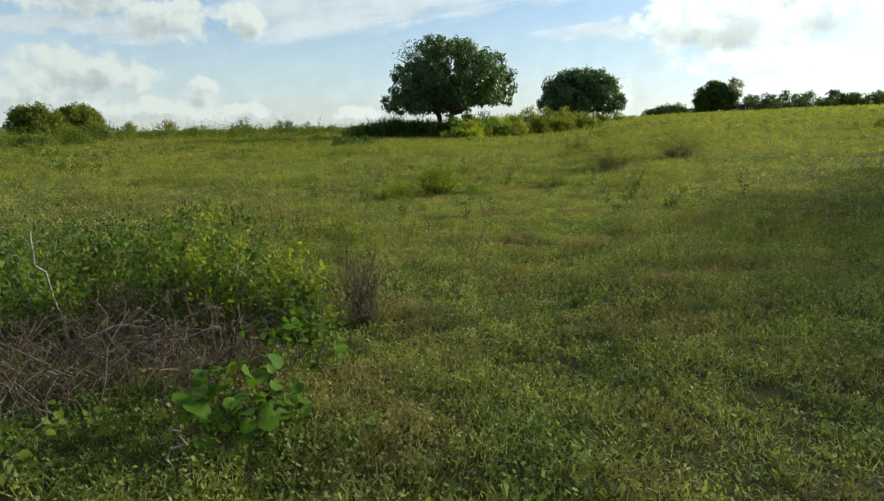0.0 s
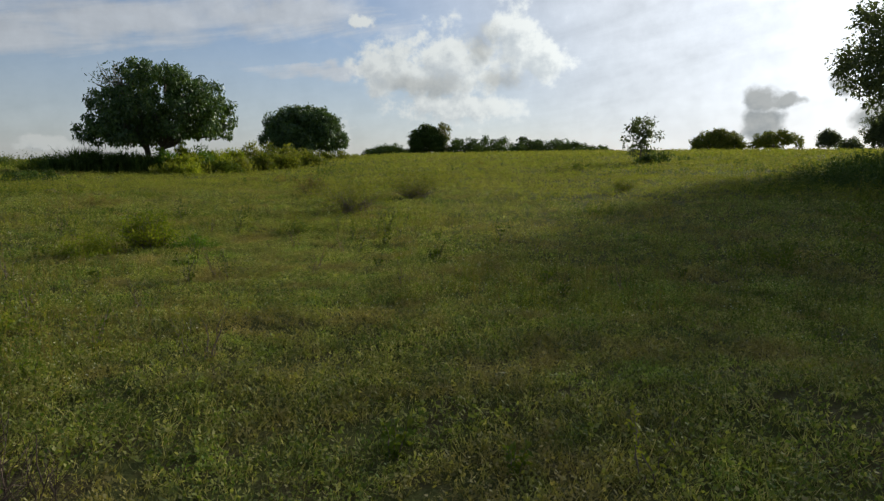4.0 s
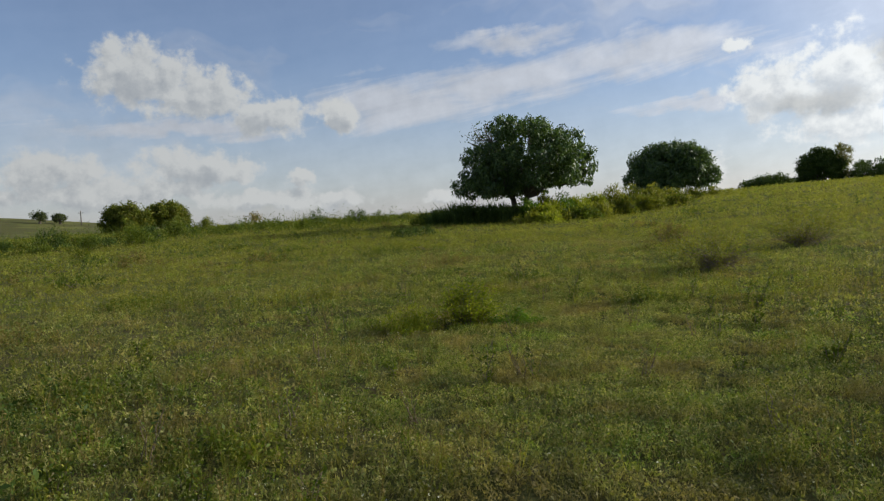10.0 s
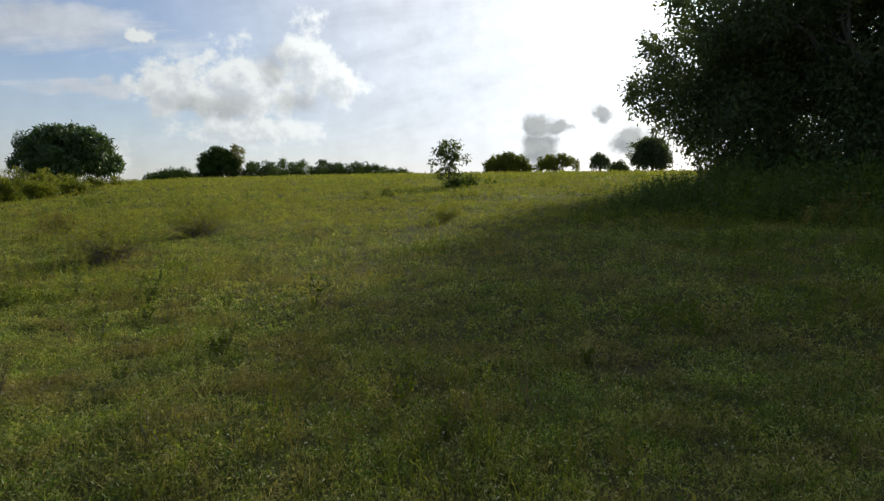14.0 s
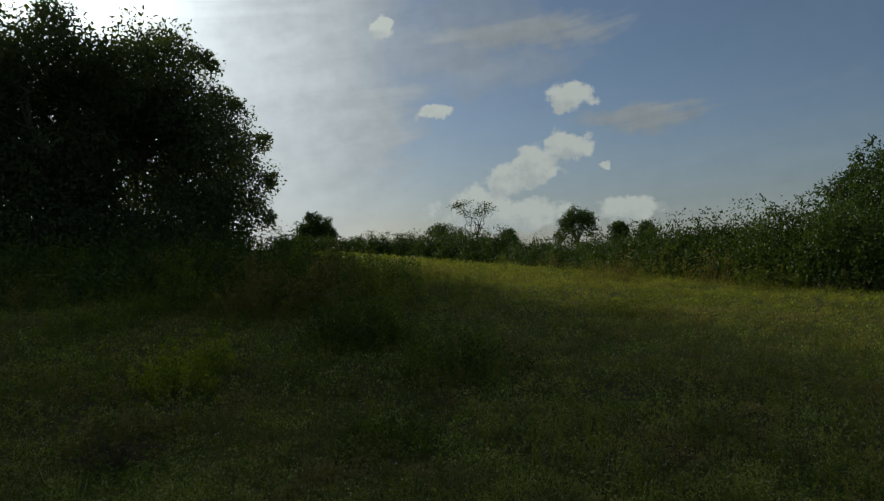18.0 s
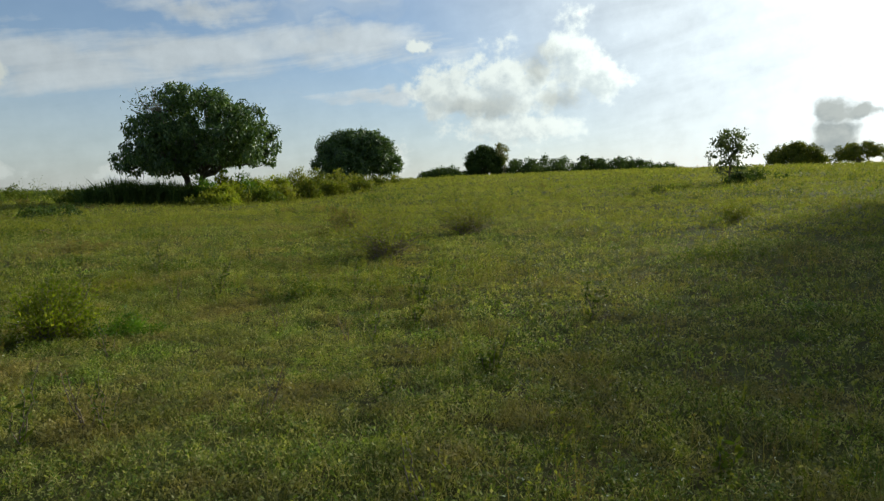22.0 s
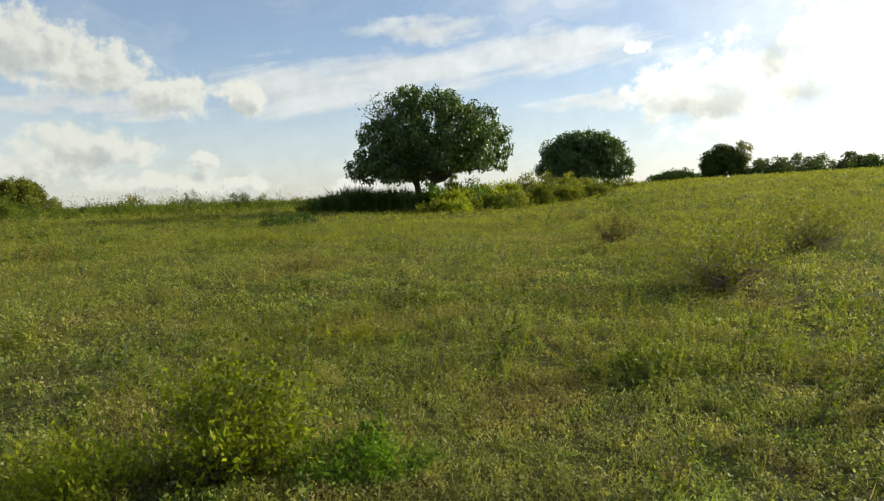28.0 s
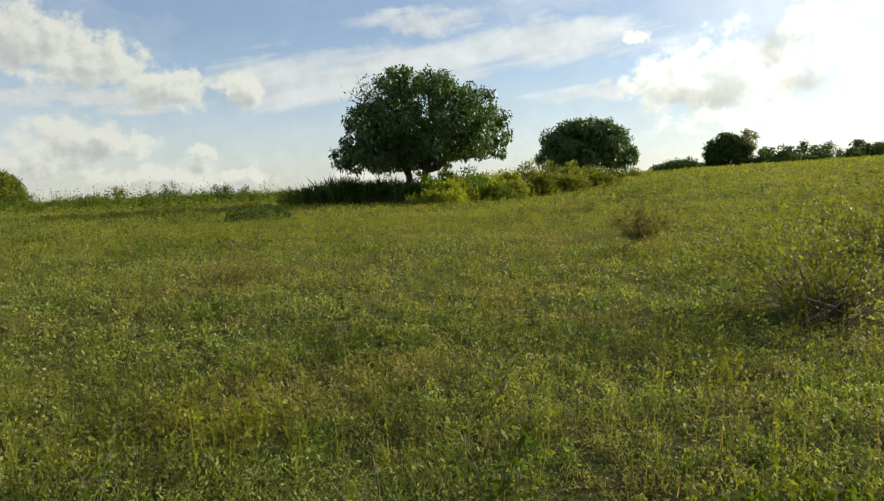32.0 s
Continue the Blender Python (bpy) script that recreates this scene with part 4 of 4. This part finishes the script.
x, y = rng.normal(-3.6, 1.7, n), rng.normal(7.5, 2.6, n)
k = x < -.9
x, y = x[k], y[k]
weed_stand(len(x), x, y, rng.uniform(.2, .5, len(x)), DRY, "brown_weeds", "brown dried weeds beside the walk", 15, .03, .25, .3)

# clumps of growth that stand out in the meadow: x, y, height, half width, leaves
CLUMPS = ((9.9, 6.6, .9, .4, LIME), (10.7, 6.3, .7, .4, LIME), (12.0, 4.5, 1.25, .6, HEDGE), (12.6, 3.8, 1.0, .5, WEED), (8.4, 9.4, .4, .6, WEED), (8.2, 6.8, .45, .5, DRY), (14.2, 11.6, .7, .9, WEED), (14.5, 8.7, .8, .8, WEED), (16.1, 6.1, 1.7, .8, DRY),
          (16.7, 4.5, 1.8, .8, DRY), (16.9, 3.5, 1.7, .8, YELLOW), (18, 5.2, 2, .8, WEED), (10.2, 2.9, .65, .8, HEDGE), (17.2, 7.6, 1.5, .8, WEED),
          (14.5, -1.6, .7, .7, YELLOW), (7.6, 4.4, .35, .4, WEED), (19.7, 17.5, 1.1, .9, HEDGE), (22, 15, 1.4, 1.1, WEED), (22, 11, 1.6, 1.1, WEED), (22, 7.5, 1.9, 1.1, BUSH), (25, 4, 1.1, 1.2, YELLOW), (27, 0, .8, 1.1, DRY))
FOOT = tuple((1.4 + (20 + 2 * math.sin(i * 2.4)) * math.sin(radians(57 + 2.1 * i)), 5.5 + (20 + 2 * math.sin(i * 2.4)) * math.cos(radians(57 + 2.1 * i)), (1.4 + .5 * math.sin(i * 1.7)) * min(1, .3 + i / 9), .8, (WEED, HEDGE, BUSH, DRY)[i % 4]) for i in range(17))
MOUNDS = ((-8, 17.7, .4, .7, WEED), (-1.7, 9.1, .35, .35, WEED), (-7.7, 13.7, .4, .6, DRY), (-4.1, 10.6, .4, .6, WEED), (-4.3, 17.9, .4, .7, YELLOW), (-2.3, 24.2, .35, .8, DRY), (-.6, 18.3, .35, .5, YELLOW),
          (.2, 20.1, .3, .5, WEED), (-.7, 26.9, .35, .7, WEED), (-4.9, 27.7, .5, 1, WEED), (-9, 27.6, .5, 1, HEDGE), (-5, 31.6, .45, 1, YELLOW), (4.4, 25.2, .4, .7, DRY), (2.6, 16.9, .35, .4, WEED),
          (10.5, 16.8, .4, .7, WEED), (16.8, 16.9, .5, .8, WEED))
LOOKS = {LIME: "bright yellow-green leafy plant in the meadow", BUSH: "light green weed clump in the meadow", WEED: "green leafy weed clump in the meadow", HEDGE: "dark green weed clump in the meadow", YELLOW: "yellow-green weed clump in the meadow", DRY: "dry brownish weed clump in the meadow"}
for i, (x, y, h, w, m) in enumerate(CLUMPS + MOUNDS + FOOT):
    spray_bush("weed_clump", x, y, LOOKS[m], w * 1.6, h * .85, int((35 + 35 * w) * (1 if h < 1 else 1.6)), .036 + .026 * h, m, "weed clumps", 400 + i, 22, 0, .8)


def flower_heads():
    x, y = spots(5200, 2.2, 19, .35, .9, 17)
    n = len(x)
    z = hz(x, y) + rng.uniform(.03, .12, n)
    p = np.repeat(np.stack([x, y, z], -1), 3, 0)
    w = unit(rng.normal(0, 1, p.shape) + (0, 0, .4))
    V, F = leaves(p, w, across(w), rng.uniform(.008, .016, 3 * n), .010)
    tagged(new("flower_heads", mesh_of("flower_heads", V, F, PETAL)), "tiny white flower heads dotted through the grass", "flowers", kind="stuff")


flower_heads()

# tall grass and weeds before and under the big tree
n = 4200
a, r = np.radians(rng.uniform(50, 100, n)), rng.uniform(15, 36, n)
x, y = 1.3 + r * np.sin(a), 5 + r * np.cos(a)
k = (patchy(x, y, .5, 2) + sm(16, 26, r) > .75)
x, y, r = x[k], y[k], r[k]
# dark hedge leaves put the big tree's deep shade into the weeds' colour
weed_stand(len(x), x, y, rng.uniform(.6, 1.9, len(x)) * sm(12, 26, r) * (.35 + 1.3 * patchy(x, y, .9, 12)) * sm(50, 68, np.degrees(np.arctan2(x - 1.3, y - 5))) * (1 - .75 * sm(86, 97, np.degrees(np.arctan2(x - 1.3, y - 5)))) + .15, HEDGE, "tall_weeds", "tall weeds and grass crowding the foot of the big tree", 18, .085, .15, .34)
n = 2000
a, r = np.radians(rng.uniform(62, 106, n)), rng.uniform(8, 25, n)
x, y = 1.3 + r * np.sin(a), 5 + r * np.cos(a)
k = patchy(x, y, .6, 7) > .48
x, y = x[k], y[k]
weed_stand(len(x), x, y, rng.uniform(.25, .85, len(x)), WEED, "tall_grass", "clumps of tall seeding grass in the shade", 21, .05, .16, .25)


# ---- thickets and far trees, placed by heading and distance from the walk ----
def at(az, dist, eye=(1.4, 5.5)):
    return eye[0] + dist * math.sin(radians(az)), eye[1] + dist * math.cos(radians(az))


def high(az, dist, el, eye=(1.4, 5.5, 1.7)):
    """Height over the ground of a top seen at that angle."""
    x, y = at(az, dist, eye[:2])
    return eye[2] + dist * math.tan(radians(el)) - float(hz(x, y))


def reed_clump(x, y, label, w, h, n, mat, seed):
    """Long arching blades out of one stool."""
    g = np.random.default_rng(seed)
    t = thing("reed_clump", x, y, label, "plant", "thicket below the mango")
    p = np.stack([g.normal(0, .42 * w, n), g.normal(0, .35, n), np.zeros(n) - .03], -1)
    w1 = unit(np.stack([g.normal(0, .22, n), g.normal(0, .22, n), np.ones(n)], -1))
    L = h * g.uniform(.45, .85, n)
    q = p + w1 * L[:, None]
    w2 = unit(w1 + g.normal(0, .75, (n, 3)) - (0, 0, .25))
    tagged(part("lower_foliage", leaves(p, w1, across(w1), L * 1.06, .05, .6), mat, t), kind="stuff")
    tagged(part("upper_foliage", leaves(q - w1 * L[:, None] * .25, w2, across(w2), h * g.uniform(.25, .5, n), .055, .35), mat, t), kind="stuff")


def thickets():
    k = 0
    # along the foot of the mango, dark then bright
    for az, d, el, mat in ((-13, 42, .7, WEED), (-11.2, 40, 1.1, HEDGE), (-9.2, 40.5, 1.4, HEDGE), (-7.4, 40, 1.5, HEDGE), (-5.5, 40, 1.55, HEDGE), (-4.1, 39.5, 1.3, HEDGE), (-2.4, 39.5, 1.9, BRIGHT), (-1.2, 38.5, 1.5, LIME),
                           (-.4, 41, 2.3, LIME), (1, 42, 2.1, BRIGHT), (2.6, 43, 1.9, LIME), (4.2, 46, 2.2, LIME), (5.9, 50, 2.4, YELLOW), (7.6, 53, 2.1, BUSH), (9.6, 57, 2.25, YELLOW), (11.2, 61, 1.9, YELLOW), (12.8, 65, 1.65, BUSH), (14.6, 69, 1.4, YELLOW), (1.4, 37.5, .3, YELLOW), (3.4, 38.5, .5, WEED), (-2.6, 36.5, .5, YELLOW), (-.2, 36, .5, LIME), (2.4, 38, .9, WEED), (4.8, 40, 1.1, YELLOW), (7, 43, 1.4, BUSH), (9.2, 47, 1.5, YELLOW), (11.6, 51, 1.5, BUSH)):
        x, y = at(az, d, (1.4, 11.7))
        h = max(.8, high(az, d, el + .3, (1.4, 11.7, 1.55)))
        k += 1
        if mat is HEDGE:
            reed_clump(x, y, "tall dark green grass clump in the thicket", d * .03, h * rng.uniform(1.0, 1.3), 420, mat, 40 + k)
        else:
            bush("thicket_bush", x, y, "bright green leafy thicket bush on the rise", d * .028, 1.1, h * 1.12, (.21, .075), 420, mat, "thicket below the mango", 10, 40 + k, .1, None, 20)
    # the crest to the left
    for i in range(34):
        az = -48 + i * 1.15
        far = az > -34
        d = (64 if far else 50) + 5 * math.sin(i * 2.1)
        x, y = at(az, d)
        bush("crest_bush", x, y, "low weedy bush along the crest", 1.3, .9, 1.25 + 1.2 * rng.random() ** 2, (.13, .06), 650, (HEDGE, BUSH, WEED)[i % 3], "crest bushes", 6, 70 + i, .1, None, 10)
    # low mounds of growth over the slope to the left and ahead
    for i, (az, d) in enumerate(((-44, 30), (-40, 36), (-36, 27), (-33, 42), (-29, 33), (-26, 24), (-23, 45), (-18, 38), (-14, 50), (-41, 21), (-47, 26), (6, 33), (12, 40), (19, 37), (26, 44), (34, 33), (48, 40), (54, 31)) + tuple((-50 + 1.75 * j, 22 + (j * 17) % 31) for j in range(24))):
        x, y = at(az, d)
        bush("low_bush", x, y, "low mound of leafy weeds in the meadow", .8 + .9 * rng.random(), .7, .35 + .4 * rng.random(), (.085, .04), 1500, (WEED, BUSH, DRY)[i % 3], "mounds in the meadow", 8, 300 + i, .1, None, 10)
    # the dark hedge at the right
    line = [(89, 105, 1.9), (91.5, 102, 1.6), (94, 98, 1.6), (96.5, 94, 1.7), (99, 90, 1.7), (101, 84, 1.9), (103, 79, 2.0), (105, 74, 2.1), (107, 69, 2.1), (109, 64, 2.1), (111, 59, 2.1), (113, 54, 2.1), (115, 50, 2.1),
            (117, 45, 2.3), (119, 40, 2.6), (121, 36.5, 3.0), (123.2, 34.5, 3.4), (125.6, 32.5, 4.0), (128, 30, 4.3), (130.6, 28, 5.0), (133.4, 26, 5.7), (136.5, 25, 6.0)]
    line += [((a[0] + b[0]) / 2, (a[1] + b[1]) / 2 + 1.5, (a[2] + b[2]) / 2 - .25 + .35 * ((7 * i) % 5) / 4) for i, (a, b) in enumerate(zip(line, line[1:]))]
    for i, (az, d, el) in enumerate(line):
        x, y = at(az, d)
        h = high(az, d, el + (1.25 if az < 109 else .35))
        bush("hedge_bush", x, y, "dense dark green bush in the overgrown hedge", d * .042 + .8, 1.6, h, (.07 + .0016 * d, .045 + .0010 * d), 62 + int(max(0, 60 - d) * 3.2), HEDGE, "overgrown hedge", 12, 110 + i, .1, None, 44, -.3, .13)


thickets()
for i, (az, d, h, m) in enumerate(((108, 52, 1.3, YELLOW), (112, 45, 1.4, DRY), (115.5, 38, 1.5, BUSH), (118.5, 33, 1.5, DRY), (121.5, 30, 1.7, BUSH), (125, 27, 1.6, DRY), (128.5, 25, 1.8, WEED), (117, 27, .9, DRY))):
    x, y = at(az, d)
    spray_bush("weed_clump", x, y, "tall weed clump before the overgrown hedge", 1.5, h, 70, .07, m, "weed clumps", 470 + i, 24, 0, .85)


def far_tree(name, label, az, d, el, width, mat, n=26, r=1.5, trunk=.28, flat=1.0, per=160, leaf=(.42, .19), seed=1, shell=.4, eye=(1.4, 5.5, 1.7), group="far trees", clear=.3):
    """A tree behind the crest: width in degrees, top at el."""
    x, y = at(az, d, eye[:2])
    h = high(az, d, el, eye)
    w = d * math.radians(width) / 2
    z0 = h * clear
    tree(name, x, y, label, "tree", dome(w, w * .9, (h - z0), z0, n, min(r, (h - z0) * .45), .5, seed), z0 + .4, trunk, leaf, per, mat, group, limbs=8, shell=shell)


far_tree("round_tree", "rounded dark tree beyond the crest", 57.3, 125, 4.6, 4.2, DARKLEAF, 34, 1.7, seed=31, leaf=(.36, .16), per=260, clear=.2)
far_tree("umbrella_tree", "flat-topped green tree beyond the crest", 45.3, 165, 3.5, 5.2, BUSH, 44, 1.6, seed=32, clear=.25)
far_tree("umbrella_tree", "open flat-topped tree with thin crown", 49.5, 185, 3.4, 4.8, BUSH, 36, 1.3, seed=33, per=150, shell=.1, clear=.4)
far_tree("umbrella_tree", "small flat-topped tree beyond the crest", 53.1, 180, 3.2, 2.2, DARKLEAF, 18, 1.3, seed=34, clear=.5)
far_tree("round_tree", "low dark tree beyond the crest", 54.6, 150, 2.6, 2.4, DARKLEAF, 16, 1.4, seed=35, clear=.15)
far_tree("low_tree", "low spreading tree beyond the crest", 17.4, 135, 2.1, 4.6, HEDGE, 30, 1.5, seed=36, clear=.15)
for i, (az, el, w) in enumerate(((24.4, 2.6, 3.8), (26.2, 2.4, 3.4), (28.0, 2.55, 4.6), (29.8, 2.3, 3.6), (31.6, 2.5, 4.6), (33.4, 2.1, 3.8), (35.4, 1.8, 3.4))):
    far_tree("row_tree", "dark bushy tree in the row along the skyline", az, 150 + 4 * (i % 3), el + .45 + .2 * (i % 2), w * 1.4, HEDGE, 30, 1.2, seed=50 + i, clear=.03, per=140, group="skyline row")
far_tree("left_tree", "broad bushy tree beyond the slope", -35.0, 92, 2.9, 4.8, BUSH, 30, 1.2, seed=37, clear=.03, per=420, leaf=(.28, .13))
far_tree("left_tree", "broad bushy tree beyond the slope", -32.2, 94, 3.1, 4.6, BUSH, 28, 1.2, seed=38, clear=.03, per=420, leaf=(.28, .13))
far_tree("distant_tree", "small distant tree on the far hill", -40.6, 200, 2.1, 1.3, DARKLEAF, 10, 1.2, seed=39)
far_tree("distant_tree", "small distant tree on the far hill", -39.3, 200, 2.0, 1.2, DARKLEAF, 10, 1.2, seed=40)
far_tree("distant_tree", "small distant tree on the far hill", -44.7, 190, 2.8, 2.0, DARKLEAF, 12, 1.3, seed=41)
far_tree("thin_tree", "thin greyish tree behind the slope", -25.2, 120, 1.4, 2.0, DRY, 10, 1.0, seed=42, per=40, shell=.05)
far_tree("feathery_tree", "upright feathery tree by the hedge", 91.7, 112, 4.4, 4.9, HEDGE, 34, 1.3, seed=43, per=230, leaf=(.36, .14), shell=.2, clear=.2)
far_tree("umbrella_tree", "flat sparse acacia-like tree over the hedge", 102.6, 105, 3.3, 5.2, HEDGE, 24, 1.0, seed=44, per=150, leaf=(.32, .13), shell=.1, clear=.45)
far_tree("umbrella_tree", "flat-topped open tree over the hedge", 114.2, 100, 4.5, 5.0, HEDGE, 34, 1.1, seed=45, per=150, leaf=(.32, .13), shell=.1, clear=.35)
far_tree("round_tree", "rounded dark tree over the hedge", 108.3, 130, 2.7, 2.0, HEDGE, 14, 1.4, seed=46)
far_tree("round_tree", "rounded dark tree over the hedge", 117.6, 130, 3.0, 2.0, HEDGE, 14, 1.4, seed=47)
far_tree("round_tree", "rounded dark tree over the hedge", 119.8, 130, 2.9, 1.8, HEDGE, 14, 1.4, seed=48)


far_tree("spreading_tree", "dark spreading tree standing in the overgrown hedge", 138, 34, 8.3, 15, HEDGE, 40, 1.0, seed=49, per=420, leaf=(.16, .08), shell=.15, clear=.25)


def bare_tree():
    """Leaning, nearly leafless tree with a wisp of crown."""
    x, y = at(105.2, 105)
    h = high(105.2, 105, 5.0)
    t = thing("bare_tree", x, y, "leaning half-bare tree with a thin wispy top", "tree", "far trees")
    # leans along the skyline
    ux, uy = math.cos(radians(105.2)), -math.sin(radians(105.2))
    P = bent((0, 0, 0), (1.2 * ux, 1.2 * uy, h * .6), 6, .03)
    part("trunk", tube(P, np.linspace(.22, .12, 6), 7), BARK, t)
    wisps = []
    for i in range(9):
        k = rng.uniform(-2.4, 3.4)
        q = np.array([k * ux, k * uy, h * rng.uniform(.78, .98)])
        part("limb", tube(bent(P[-1 - i % 3], q, 6, .08), np.linspace(.09, .02, 6), 5), BARK, t)
        w = unit(rng.normal(0, 1, (80, 3)))
        wisps.append(leaves(q + rng.normal(0, .7, (80, 3)) * (1, 1, .35), w, across(w), .4, .12))
    part("crown", merge(wisps), DARKLEAF, t)


bare_tree()


def utility_pole():
    x, y = at(-37.9, 200)
    t = thing("utility_pole", x, y, "distant bare wooden pole on the far hill", "pole")
    h = high(-37.9, 200, 2.0)
    part("shaft", tube([(0, 0, -.3), (0, 0, h)], [.16, .11], 8), BARK, t)
    part("crossarm", tube([(-.8, 0, h - .5), (.8, 0, h - .5)], [.06, .06], 5), BARK, t)


utility_pole()
